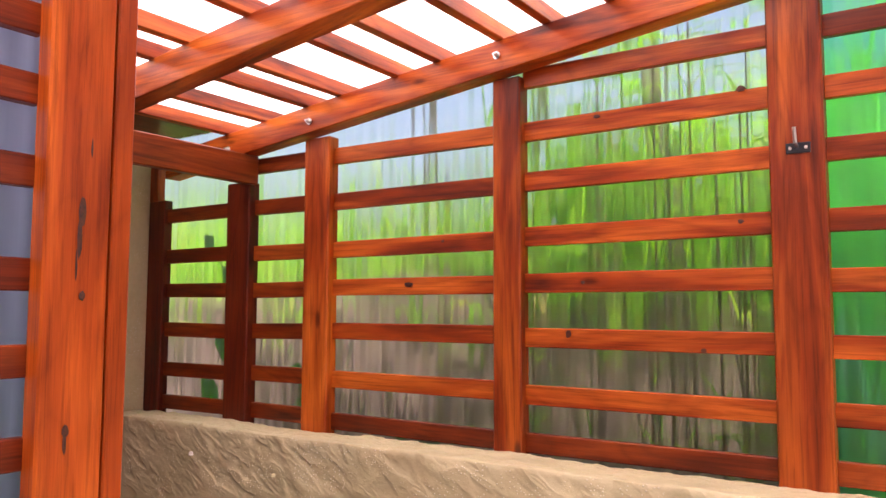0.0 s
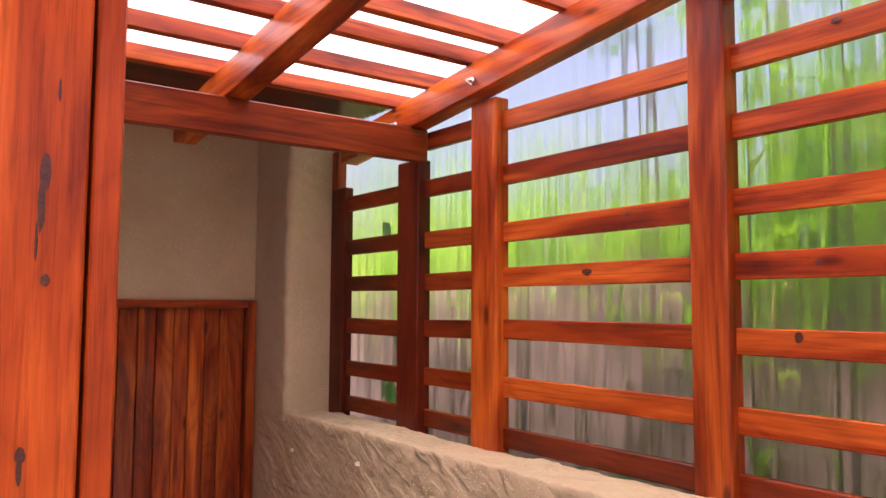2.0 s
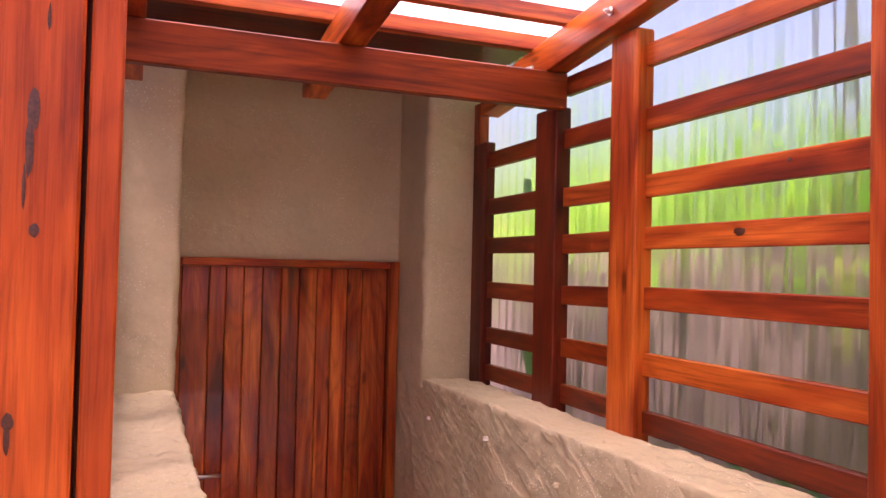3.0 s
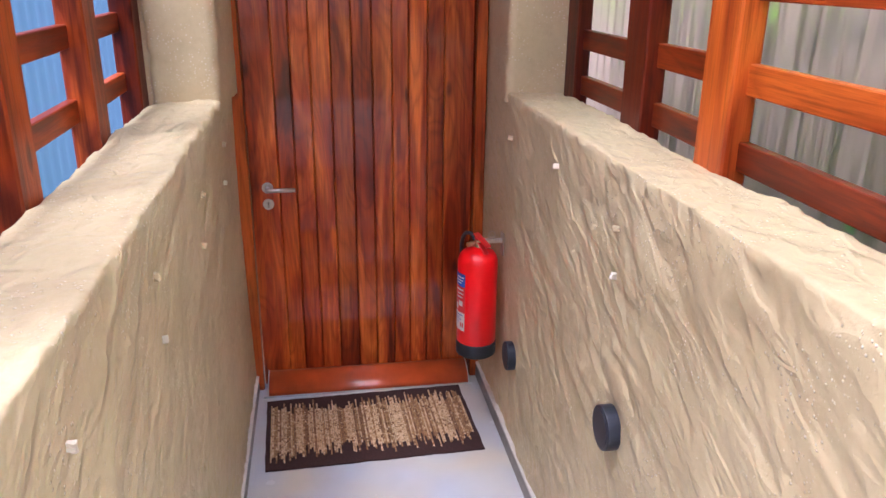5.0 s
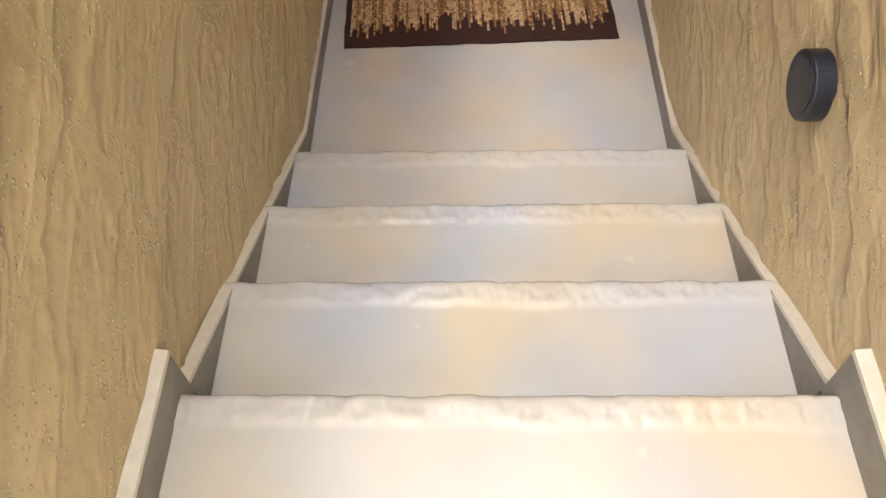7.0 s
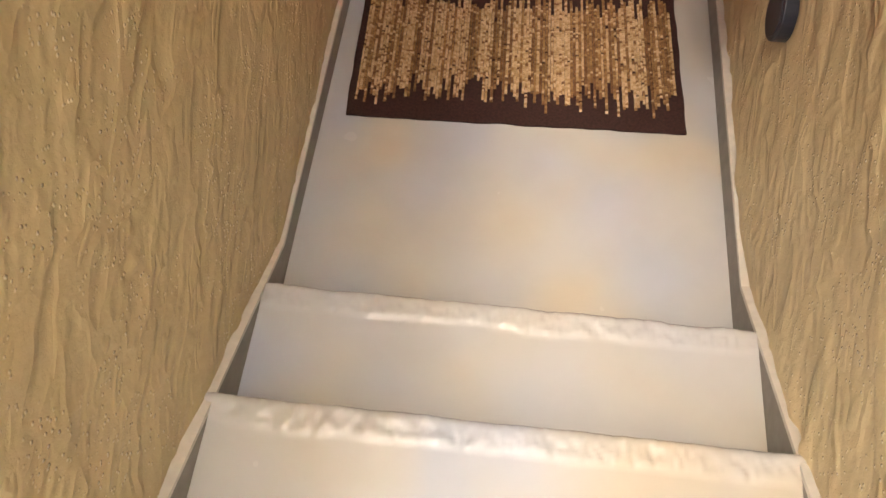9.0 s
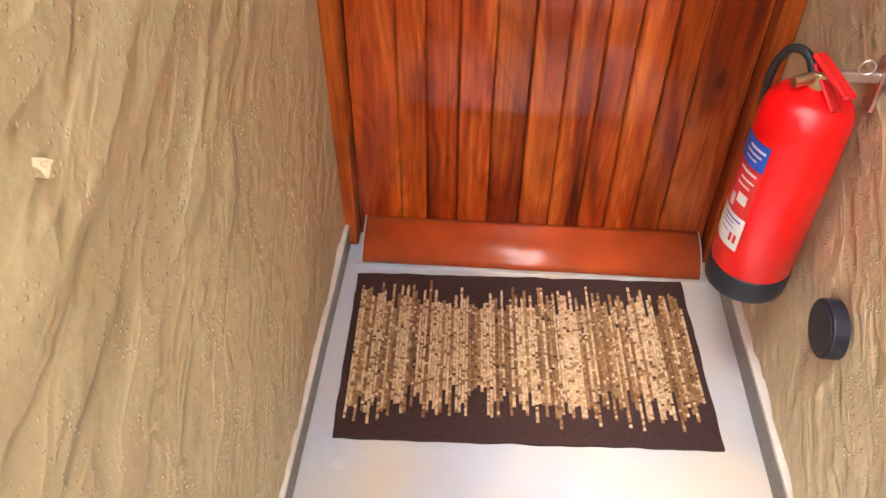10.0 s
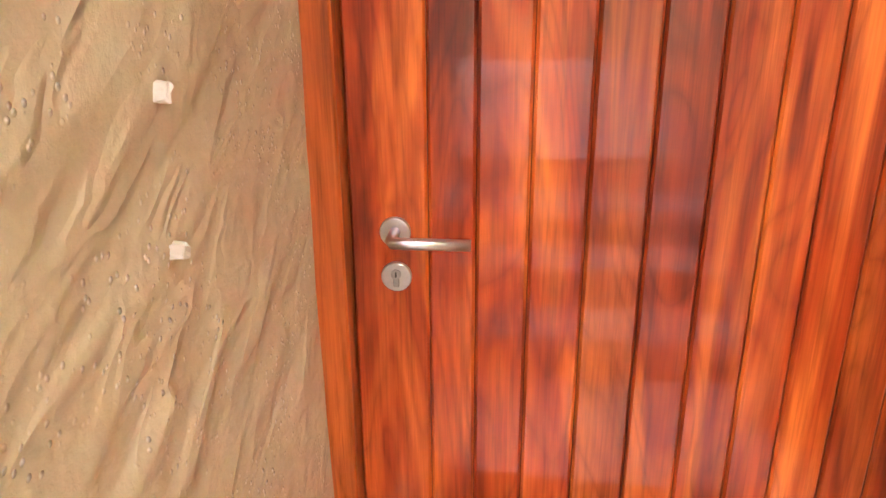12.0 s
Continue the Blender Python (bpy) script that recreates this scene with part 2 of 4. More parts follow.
LEAF = leaf_material("reed_leaf", [(0.0, (0.13, 0.38, 0.015)), (0.5, (0.30, 0.68, 0.025)), (0.85, (0.48, 0.80, 0.04)), (1.0, (0.6, 0.5, 0.14))])
BROAD = leaf_material("broad_leaf", [(0.0, (0.05, 0.26, 0.035)), (1.0, (0.13, 0.48, 0.06))])


def sheet_material(name, tint, rough, milky):
    """Clear ribbed plastic: rough refraction with a milky share."""
    m, nt, b = nodes_of(name)
    nt.nodes.remove(b)
    rf = nt.nodes.new("ShaderNodeBsdfRefraction")
    rf.inputs["Color"].default_value = (*tint, 1)
    rf.inputs["IOR"].default_value = 1.13
    rf.inputs["Roughness"].default_value = rough
    n = add(nt, "ShaderNodeTexNoise", Scale=1.0, Detail=4.0)
    nt.links.new(coords(nt, (60, 60, 0.25), False), n.inputs["Vector"])
    bp = add(nt, "ShaderNodeBump", Strength=0.4, Distance=0.004)
    nt.links.new(n.outputs[0], bp.inputs["Height"])
    nt.links.new(bp.outputs[0], rf.inputs["Normal"])
    tl = nt.nodes.new("ShaderNodeBsdfTranslucent")
    tl.inputs[0].default_value = (*tint, 1)
    gl = nt.nodes.new("ShaderNodeBsdfGlossy")
    gl.inputs["Roughness"].default_value = 0.25
    m1 = nt.nodes.new("ShaderNodeMixShader")
    m1.inputs[0].default_value = milky
    nt.links.new(rf.outputs[0], m1.inputs[1])
    nt.links.new(tl.outputs[0], m1.inputs[2])
    m2 = nt.nodes.new("ShaderNodeMixShader")
    m2.inputs[0].default_value = 0.04
    nt.links.new(m1.outputs[0], m2.inputs[1])
    nt.links.new(gl.outputs[0], m2.inputs[2])
    nt.links.new(m2.outputs[0], nt.nodes["Material Output"].inputs[0])
    return m


SIDE_SHEET = sheet_material("clear_ribbed_plastic", (0.95, 1.0, 0.98), 0.28, 0.12)
GREEN_SHEET = sheet_material("green_ribbed_plastic", (0.20, 0.80, 0.52), 0.34, 0.4)
PALE_SHEET = sheet_material("pale_bluish_ribbed_plastic", (0.62, 0.64, 0.84), 0.3, 0.6)
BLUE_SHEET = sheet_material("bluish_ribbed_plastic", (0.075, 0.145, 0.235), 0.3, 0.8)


def roof_material():
    m, nt, b = nodes_of("milky_roof_plastic")
    nt.nodes.remove(b)
    tl = nt.nodes.new("ShaderNodeBsdfTranslucent")
    tl.inputs[0].default_value = (0.95, 0.95, 0.95, 1)
    tp = nt.nodes.new("ShaderNodeBsdfTransparent")
    m1 = nt.nodes.new("ShaderNodeMixShader")
    m1.inputs[0].default_value = 0.12
    nt.links.new(tl.outputs[0], m1.inputs[1])
    nt.links.new(tp.outputs[0], m1.inputs[2])
    nt.links.new(m1.outputs[0], nt.nodes["Material Output"].inputs[0])
    return m


ROOF = roof_material()


# ---- building helpers ----
def empty(name, label="", category="", group="", kind=""):
    return tagged(new(name), label, category, group, kind)


def part(name, bm, material, parent=None, label="", smooth=False, keep=False):
    me = bpy.data.meshes.new(name)
    if not keep:
        bmesh.ops.recalc_face_normals(bm, faces=bm.faces)
    bm.to_mesh(me)
    bm.free()
    me.materials.append(material)
    if smooth:
        me.shade_smooth()
    ob = new(name, me)
    if parent:
        ob.parent = parent
    return tagged(ob, label)


def box_bm(a, b, bevel=0.0, bm=None, segments=1):
    out = bm or bmesh.new()
    made = bmesh.ops.create_cube(out, size=1)["verts"]
    for v in made:
        v.co = Vector([a[i] if v.co[i] < 0 else b[i] for i in range(3)])
    if bevel:
        edges = list({e for v in made for e in v.link_edges})
        bmesh.ops.bevel(out, geom=edges, offset=bevel, segments=segments, affect="EDGES", profile=0.5)
    return out


def timber(name, a, b, parent, mats=PINE_AX, bevel=0.004, warp=0.0, label=""):
    """A sawn piece between two corners, its grain along the longest side."""
    size = [b[i] - a[i] for i in range(3)]
    axis = size.index(max(size))
    bm = box_bm(a, b, bevel)
    if warp:
        for v in bm.verts:
            p = v.co * 2.3
            v.co += Vector((noise.noise(p), noise.noise(p + Vector((9, 0, 0))), noise.noise(p + Vector((0, 9, 0))))) * warp
    return part(name, bm, mats[axis], parent, label)


def disc_bm(center, axis, r0, r1, depth, seg=28, bm=None, bevel=0.0):
    out = bm or bmesh.new()
    rot = Vector((0, 0, 1)).rotation_difference(Vector(axis)).to_matrix().to_4x4()
    made = bmesh.ops.create_cone(out, cap_ends=True, segments=seg, radius1=r0, radius2=r1, depth=depth,
                                 matrix=Matrix.Translation(center) @ rot)["verts"]
    if bevel:
        rims = [e for e in {e for v in made for e in v.link_edges} if len(e.link_faces) == 2 and any(len(f.verts) > 4 for f in e.link_faces)]
        bmesh.ops.bevel(out, geom=rims, offset=bevel, segments=3, affect="EDGES", profile=0.5)
    return out


def lathe_bm(profile, center, seg=40, bm=None):
    """Turned body from (radius, height) pairs round a vertical axis."""
    out = bm or bmesh.new()
    rings = []
    for r, z in profile:
        rings.append([out.verts.new((center[0] + r * math.cos(2 * math.pi * k / seg), center[1] + r * math.sin(2 * math.pi * k / seg), center[2] + z)) for k in range(seg)])
    for p, q in zip(rings, rings[1:]):
        for k in range(seg):
            out.faces.new((p[k], p[(k + 1) % seg], q[(k + 1) % seg], q[k]))
    out.faces.new(rings[0][::-1])
    out.faces.new(rings[-1])
    return out


def tube_bm(points, r, seg=10, bm=None):
    out = bm or bmesh.new()
    rings = []
    for i, p in enumerate(points):
        p = Vector(p)
        d = (Vector(points[min(i + 1, len(points) - 1)]) - Vector(points[max(i - 1, 0)])).normalized()
        u = d.orthogonal().normalized()
        if rings:
            u = (rings[-1][1] - d * rings[-1][1].dot(d)).normalized()
        w = d.cross(u)
        rr = r[i] if isinstance(r, (list, tuple)) else r
        rings.append(([out.verts.new(p + (u * math.cos(2 * math.pi * k / seg) + w * math.sin(2 * math.pi * k / seg)) * rr) for k in range(seg)], u))
    for (a, _), (b, _) in zip(rings, rings[1:]):
        for k in range(seg):
            out.faces.new((a[k], a[(k + 1) % seg], b[(k + 1) % seg], b[k]))
    out.faces.new(rings[0][0][::-1])
    out.faces.new(rings[-1][0])
    return out


def smooth_path(pts, n=5):
    """Catmull-Rom curve through the points."""
    q = [Vector(pts[0])] + [Vector(p) for p in pts] + [Vector(pts[-1])]
    out = []
    for a, b, c, d in zip(q, q[1:], q[2:], q[3:]):
        for k in range(n):
            t = k / n
            out.append(0.5 * (2 * b + (c - a) * t + (2 * a - 5 * b + 4 * c - d) * t * t + (3 * b - a - 3 * c + d) * t ** 3))
    return out + [q[-1]]


def relief(p):
    """Hand-trowelled plaster: soft swells, diagonal trowel ridges, small lumps."""
    s = noise.noise(Vector((p.x * 1.6, p.y * 1.6, p.z * 1.6))) * 0.009 - 0.004
    a = radians(-24)
    along = p.y * math.cos(a) - p.z * math.sin(a) + p.x
    across = p.y * math.sin(a) + p.z * math.cos(a) + p.x * 0.3
    wob = noise.noise(Vector((along * 2.6, across * 2.6, 3.0))) * 0.16
    for f_al, f_ac, seed, size in ((2.4, 6.5, 7.0, 0.0085), (4.6, 12.0, 31.0, 0.0055)):
        n = noise.noise(Vector((along * f_al, (across + wob) * f_ac, seed)))
        gate = max(0.0, noise.noise(Vector((along * 2.6, across * 3.4, seed + 14))) + 0.16)
        crest = max(0.0, 1 - abs(n) * (2.6 if n > 0 else 6.0))
        s += crest ** 1.5 * size * min(1.0, gate * 1.8)
    s += noise.noise(Vector((along * 3.5, across * 12.0, 13.0))) * 0.0042
    lump = noise.noise(Vector((p.x * 26, p.y * 26, p.z * 26)))
    s += max(0.0, lump - 0.38) * 0.016
    edge = max(0.0, 1 - abs(p.z - 1.495) / 0.05)
    s += edge * (noise.noise(p * 15) * 0.008 + noise.noise(p * 38) * 0.005)
    return s * min(1.0, max(0.15, (-0.02 - p.y) / 0.12))


def resample(pts, step):
    out = [Vector(pts[0])]
    for a, b in zip(pts, pts[1:]):
        a, b = Vector(a), Vector(b)
        n = max(1, round((b - a).length / step))
        out += [a.lerp(b, k / n) for k in range(1, n + 1)]
    return out


def plaster_sweep(profile, axis, lo, hi, step, name, parent=None, label="", mat=PLASTER):
    """Sweeps an open profile along y (axis 1) or z (axis 2), roughened like plaster by hand."""
    pts = resample(profile, step)
    n = max(1, round((hi - lo) / step))
    bm = bmesh.new()
    first = None
    grid = []
    for i in range(n + 1):
        t = lo + (hi - lo) * i / n
        row = []
        for k, p in enumerate(pts):
            d = (pts[min(k + 1, len(pts) - 1)] - pts[max(k - 1, 0)]).normalized()
            if axis == 1:
                co, nor = Vector((p.x, t, p.y)), Vector((-d.y, 0, d.x))
            elif axis == 2:
                co, nor = Vector((p.x, p.y, t)), Vector((-d.y, d.x, 0))
            else:
                co, nor = Vector((t, p.x, p.y)), Vector((0, -d.y, d.x))
            first = nor if not grid and not row else first
            row.append(bm.verts.new(co + nor * relief(co)))
        grid.append(row)
    for a, b in zip(grid, grid[1:]):
        for k in range(len(pts) - 1):
            bm.faces.new((a[k], a[k + 1], b[k + 1], b[k]))
    bm.normal_update()
    bm.faces.ensure_lookup_table()
    if bm.faces[0].normal.dot(first) < 0:
        bmesh.ops.reverse_faces(bm, faces=bm.faces[:])
    return part(name, bm, mat, parent, label, smooth=True, keep=True)


def arc(cx, cy, r, a0, a1, n=6):
    return [(cx + r * math.cos(radians(a0 + (a1 - a0) * k / n)), cy + r * math.sin(radians(a0 + (a1 - a0) * k / n))) for k in range(n + 1)]


# ---- plan ----
WL, WR = -0.584, 0.56           # inner faces of the stair walls
LEDGE = 1.505                   # top of the low walls
LEDGE_E = 1.52                  # top of the east wall
TOP = 0.572                     # upper floor
NOSE = [(-1.34, 0.145), (-1.65, 0.29), (-1.965, 0.432), (-2.283, TOP)]
PIER = -0.415
PIER_W = -0.49                  # front of the west pier
SLAT_R, SLAT_L = 0.826, -0.89
POST_R, POST_L = 0.787, -0.842


def roof_under(y):
    return 2.832 - 0.115 * (y + 1.3)


# ---- low walls, piers, end wall ----
prof_r = [(WR - 0.006, -0.1), (WR - 0.005, 0.1), (WR, 0.6), (WR + 0.006, LEDGE_E - 0.04)] + arc(WR + 0.022, LEDGE_E - 0.016, 0.016, 180, 90, 3)[1:] + [(0.782, LEDGE_E - 0.004)] + arc(0.782, LEDGE_E - 0.034, 0.03, 90, 0, 3)[1:] + [(0.815, 1.1)]
wall_r = plaster_sweep(prof_r, 1, -5.6, 0.06, 0.0135, "wall_east")
tagged(wall_r, "low hand-plastered tan earth wall with a broad ledge", "wall", kind="structure")
prof_l = [(-0.563, -0.1), (-0.564, 0.1), (WL + 0.01, 0.5), (WL + 0.004, 0.9), (WL + 0.008, LEDGE - 0.04)] + arc(WL - 0.008, LEDGE - 0.016, 0.016, 0, 90, 3)[1:] + [(-0.81, LEDGE - 0.004)] + arc(-0.81, LEDGE - 0.034, 0.03, 90, 180, 3)[1:] + [(-0.842, 1.1)]
wall_l = plaster_sweep(prof_l[::-1], 1, -3.05, 0.06, 0.0125, "wall_west")
tagged(wall_l, "low hand-plastered tan earth wall with a rough ledge", "wall", kind="structure")
# end of the west wall
cap = plaster_sweep([(-0.842, -3.047), (WL + 0.004, -3.047)], 2, 0.4, LEDGE, 0.03, "wall_west_end")
tagged(cap, "rounded end of the tan plastered wall", "wall", kind="structure")

pier_r = plaster_sweep([(WR + 0.006, 0.06), (WR + 0.006, PIER + 0.03)] + arc(WR + 0.036, PIER + 0.03, 0.03, 180, 270, 4)[1:] + [(0.86, PIER), (0.87, PIER + 0.02), (0.87, 0.06)], 2, LEDGE - 0.03, 3.04, 0.02, "wall_pier_east", mat=FLAT_PLASTER)
tagged(pier_r, "tan plastered pier beside the doorway", "wall", kind="structure")
pier_l = plaster_sweep(([(-0.546, 0.06), (-0.548, -0.03), (-0.567, PIER_W + 0.03)] + arc(-0.597, PIER_W + 0.03, 0.03, 0, -90, 4)[1:] + [(-0.81, PIER_W), (-0.82, PIER_W + 0.02), (-0.82, PIER), (-0.945, PIER + 0.02), (-0.945, 0.06)])[::-1], 2, LEDGE - 0.03, 3.04, 0.02, "wall_pier_west", mat=FLAT_PLASTER)
tagged(pier_l, "tan plastered pier beside the doorway", "wall", kind="structure")

bm = bmesh.new()
n_x, n_z = 58, 48
grid = []
for i in range(n_x + 1):
    row = []
    for k in range(n_z + 1):
        p = Vector((WL - 0.03 + (WR - WL + 0.06) * i / n_x, 0.0, 2.068 + 0.97 * k / n_z))
        row.append(bm.verts.new(p + Vector((0, -0.35 * relief(p), 0))))
    grid.append(row)
for a, b in zip(grid, grid[1:]):
    for k in range(n_z):
        bm.faces.new((a[k], a[k + 1], b[k + 1], b[k]))
ext = bmesh.ops.extrude_face_region(bm, geom=bm.faces[:])["geom"]
bmesh.ops.translate(bm, verts=[g for g in ext if isinstance(g, bmesh.types.BMVert)], vec=(0, 0.2, 0))
tagged(part("wall_north", bm, FLAT_PLASTER, smooth=True), "flat tan plastered wall above the door", "wall", kind="structure")
tagged(part("wall_north_back", box_bm((-0.9, 0.21, -0.1), (0.9, 0.3, 3.05)), PLASTER), "plain wall behind the doorway", "wall", kind="structure")

# ---- floors and steps ----
floor = part("floor", box_bm((WL - 0.1, -1.40, -0.12), (WR + 0.1, 0.2, 0.0)), SCREED)
tagged(floor, "smooth painted cement landing in pale grey", "floor", kind="structure")


def step_bm(y_nose, z, y_back):
    """One cast step with a worn, rounded nosing, a little uneven."""
    prof = [(y_back, z), (y_nose - 0.014, z)] + [(y_nose - 0.014 + 0.014 * math.sin(radians(a)), z - 0.014 + 0.014 * math.cos(radians(a))) for a in (30, 60, 90)] + [(y_nose - 0.004, z - 0.16)]
    pts = resample([(a, b) for a, b in prof], 0.007)
    out = bmesh.new()
    rows = []
    n = 280
    for i in range(n + 1):
        x = WL - 0.02 + (WR - WL + 0.04) * i / n
        row = []
        for p in pts:
            w = noise.noise(Vector((x * 5, p.x * 5, z * 9))) * 0.0025
            edge = max(0.0, 1 - abs(p.x - y_nose) / 0.05)
            w += edge * noise.noise(Vector((x * 16, p.x * 14, z * 5))) * 0.006
            lip = min(1.0, max(0.0, (p.x - y_nose + 0.062 + 0.014 * noise.noise(Vector((x * 7, z * 9, 4)))) / 0.012))
            w += lip * (0.004 + 0.004 * noise.noise(Vector((x * 38, p.x * 38, z * 7))) + 0.0025 * noise.noise(Vector((x * 95, p.x * 95, z * 7))))
            row.append(out.verts.new((x, p.x + edge * noise.noise(Vector((x * 9, z * 7, 2))) * 0.004, p.y + w)))
        rows.append(row)
    for a, b in zip(rows, rows[1:]):
        for k in range(len(pts) - 1):
            out.faces.new((a[k], a[k + 1], b[k + 1], b[k]))
    return out


backs = [y for y, z in NOSE[1:]] + [-5.7]
for (y, z), back in zip(NOSE, backs):
    s = part("step", step_bm(y, z, back - 0.02 if z < TOP else -2.7), SCREED, smooth=True)
    tagged(s, "cast cement step painted pale grey with worn nosing", "step", kind="structure")
upper = part("floor_upper", box_bm((-3.3, -5.7, 0.4), (WR + 0.1, -2.69, TOP - 0.001)), SCREED)
tagged(upper, "smooth painted cement upper floor", "floor", kind="structure")
upper2 = part("floor_under_step", box_bm((WL - 0.02, -2.7, -0.12), (WR + 0.02, -2.32, TOP - 0.16)), SCREED)
tagged(upper2, "solid cement base under the steps", "floor", kind="structure")


def skirting(name, x_wall, x_face, side):
    """Grey painted skirting with a white top edge that follows the stair."""
    slope = (NOSE[3][1] - NOSE[0][1]) / (NOSE[3][0] - NOSE[0][0])
    z_at = lambda y: NOSE[0][1] - 0.004 + slope * (y - NOSE[0][0])
    y_knee = NOSE[0][0] + (0.078 - NOSE[0][1] + 0.004) / slope
    line = [(-0.045, 0.078), (y_knee, 0.078), (NOSE[3][0] + 0.03, z_at(NOSE[3][0] + 0.03))]
    top = [(NOSE[3][0] + 0.03, TOP + 0.095), (-3.02 if side < 0 else -5.6, TOP + 0.085)]
    root = empty(name, "grey painted skirting with a chipped white top edge", "skirting", kind="structure")
    for pts, low in ((line, -0.05), (top, None)):
        pts2 = resample(pts, 0.05)
        body, edge = bmesh.new(), bmesh.new()
        rows_b, rows_e = [], []
        for p in pts2:
            w = noise.noise(Vector((p.x * 6, side * 4.0, 1.0))) * 0.002
            base = min(low, p.y - 0.1) if low is not None else TOP - 0.05
            base = min(base, p.y - 0.15) if low is not None and p.x < y_knee else base
            rows_b.append([body.verts.new(v) for v in ((x_face, p.x, base), (x_face, p.x, p.y), (x_wall, p.x, p.y), (x_wall, p.x, base))])
            h = 0.004
            rows_e.append([edge.verts.new(v) for v in ((x_face - side * 0.0015, p.x, p.y - 0.007), (x_face - side * 0.0015, p.x, p.y + h), (x_wall + side * (0.002 + w), p.x, p.y + h + 0.004), (x_wall + side * 0.01, p.x, p.y - 0.007))])
        for rows, out in ((rows_b, body), (rows_e, edge)):
            for a, b in zip(rows, rows[1:]):
                for k in range(4):
                    out.faces.new((a[k], a[(k + 1) % 4], b[(k + 1) % 4], b[k]))
            out.faces.new(rows[0])
            out.faces.new(rows[-1][::-1])
        part("skirting_board", body, GREY_SKIRT, root)
        part("top_edge", edge, WHITE_EDGE, root, "white painted top edge")
    return root


skirting("skirting_west", -0.574, -0.554, -1)
skirting("skirting_east", WR + 0.004, 0.542, 1)

# ---- closing walls round the upper floor ----
for nm, a, b in (("wall_south", (-3.3, -5.75, 0.4), (0.9, -5.62, LEDGE)), ("wall_far_west", (-3.4, -5.75, 0.4), (-3.28, -2.5, 3.4))):
    tagged(part(nm, box_bm(a, b), PLASTER), "plain tan plastered wall", "wall", kind="structure")
tagged(part("wall_low_west", box_bm((-3.3, -2.62, 0.4), (-0.83, -2.44, LEDGE - 0.02), 0.02), PLASTER), "low tan plastered wall under the slatted screen", "wall", kind="structure")

# ---- slatted timber screens ----
SLAT_TOPS = [3.02, 2.812, 2.606, 2.382, 2.200, 1.995, 1.780, 1.596]


def ribbed_sheet(name, x, y0, y1, z0, z1, mat, parent, along=1, period=0.076, depth=0.004, flip=False):
    n = max(8, round((y1 - y0) / (period / 6)))
    bm = bmesh.new()
    prev = None
    for i in range(n + 1):
        t = y0 + (y1 - y0) * i / n
        off = depth * math.sin(2 * math.pi * t / period)
        pair = []
        for z in (z0, z1(t) if callable(z1) else z1):
            pair.append(bm.verts.new((x + off, t, z) if along == 1 else (t, x + off, z)))
        if prev:
            ring = (prev[0], prev[1], pair[1], pair[0])
            bm.faces.new(ring[::-1] if flip else ring)
        prev = pair
    ob = part(name, bm, mat, parent, "ribbed translucent plastic sheet", smooth=True, keep=True)
    ob.visible_shadow = False
    return ob


east = empty("slatted_screen", "orange varnished pine slatted screen backed with clear ribbed plastic", "screen", "slatted screens")
posts_r = [(-0.565, -0.425), (-1.255, -1.09), (-1.787, -1.632), (-2.785, -2.662), (-3.865, -3.7), (-5.0, -4.88)]
for k, (y0, y1) in enumerate(posts_r):
    front = POST_R + (0.015 if k == 0 else 0.0)
    top = 2.66 if k == 0 else (2.70 if k == 1 else roof_under(y1) - 0.004)
    # the two posts nearest the door carry stain and shade in their colour
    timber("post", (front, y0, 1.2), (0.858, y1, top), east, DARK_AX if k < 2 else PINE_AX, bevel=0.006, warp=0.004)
timber("post", (0.80, -0.50, 2.655), (0.85, -0.43, 2.86), east, bevel=0.004)
ys = [PIER - 0.01] + [v for y0, y1 in posts_r for v in (y1, y0)] + [-5.55]
for i in range(0, len(ys), 2):
    hi, lo = ys[i], ys[i + 1]
    if hi - lo < 0.05:
        continue
    for k, z in enumerate(SLAT_TOPS):
        if z > roof_under((hi + lo) / 2) - 0.02 or (hi > -1.2 and z > 2.75):
            continue
        dz = 0.006 * math.sin(5.1 * k + 2.3 * i)
        # lowest slats are dark timber; slats towards the door have shade in the colour
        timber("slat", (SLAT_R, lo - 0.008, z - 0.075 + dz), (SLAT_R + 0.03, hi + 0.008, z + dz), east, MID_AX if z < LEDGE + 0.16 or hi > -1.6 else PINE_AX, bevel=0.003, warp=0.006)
ribbed_sheet("plastic_sheet", 0.872, -3.80, PIER - 0.02, 1.2, lambda y: roof_under(y) + 0.12 if y < -1.03 else 3.02, SIDE_SHEET, east)
ribbed_sheet("plastic_sheet", 0.872, -5.6, -3.80, 1.2, lambda y: roof_under(y) + 0.12, GREEN_SHEET, east)

west = empty("slatted_screen", "dark varnished pine slatted screen backed with bluish plastic", "screen", "slatted screens")
posts_l = [(-0.555, -0.43), (-1.17, -1.04), (-1.83, -1.70), (-2.5, -2.37)]
for k, (y0, y1) in enumerate(posts_l):
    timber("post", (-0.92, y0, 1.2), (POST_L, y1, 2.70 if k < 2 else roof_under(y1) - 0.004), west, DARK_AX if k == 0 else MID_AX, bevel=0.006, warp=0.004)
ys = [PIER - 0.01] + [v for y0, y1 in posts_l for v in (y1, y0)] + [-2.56]
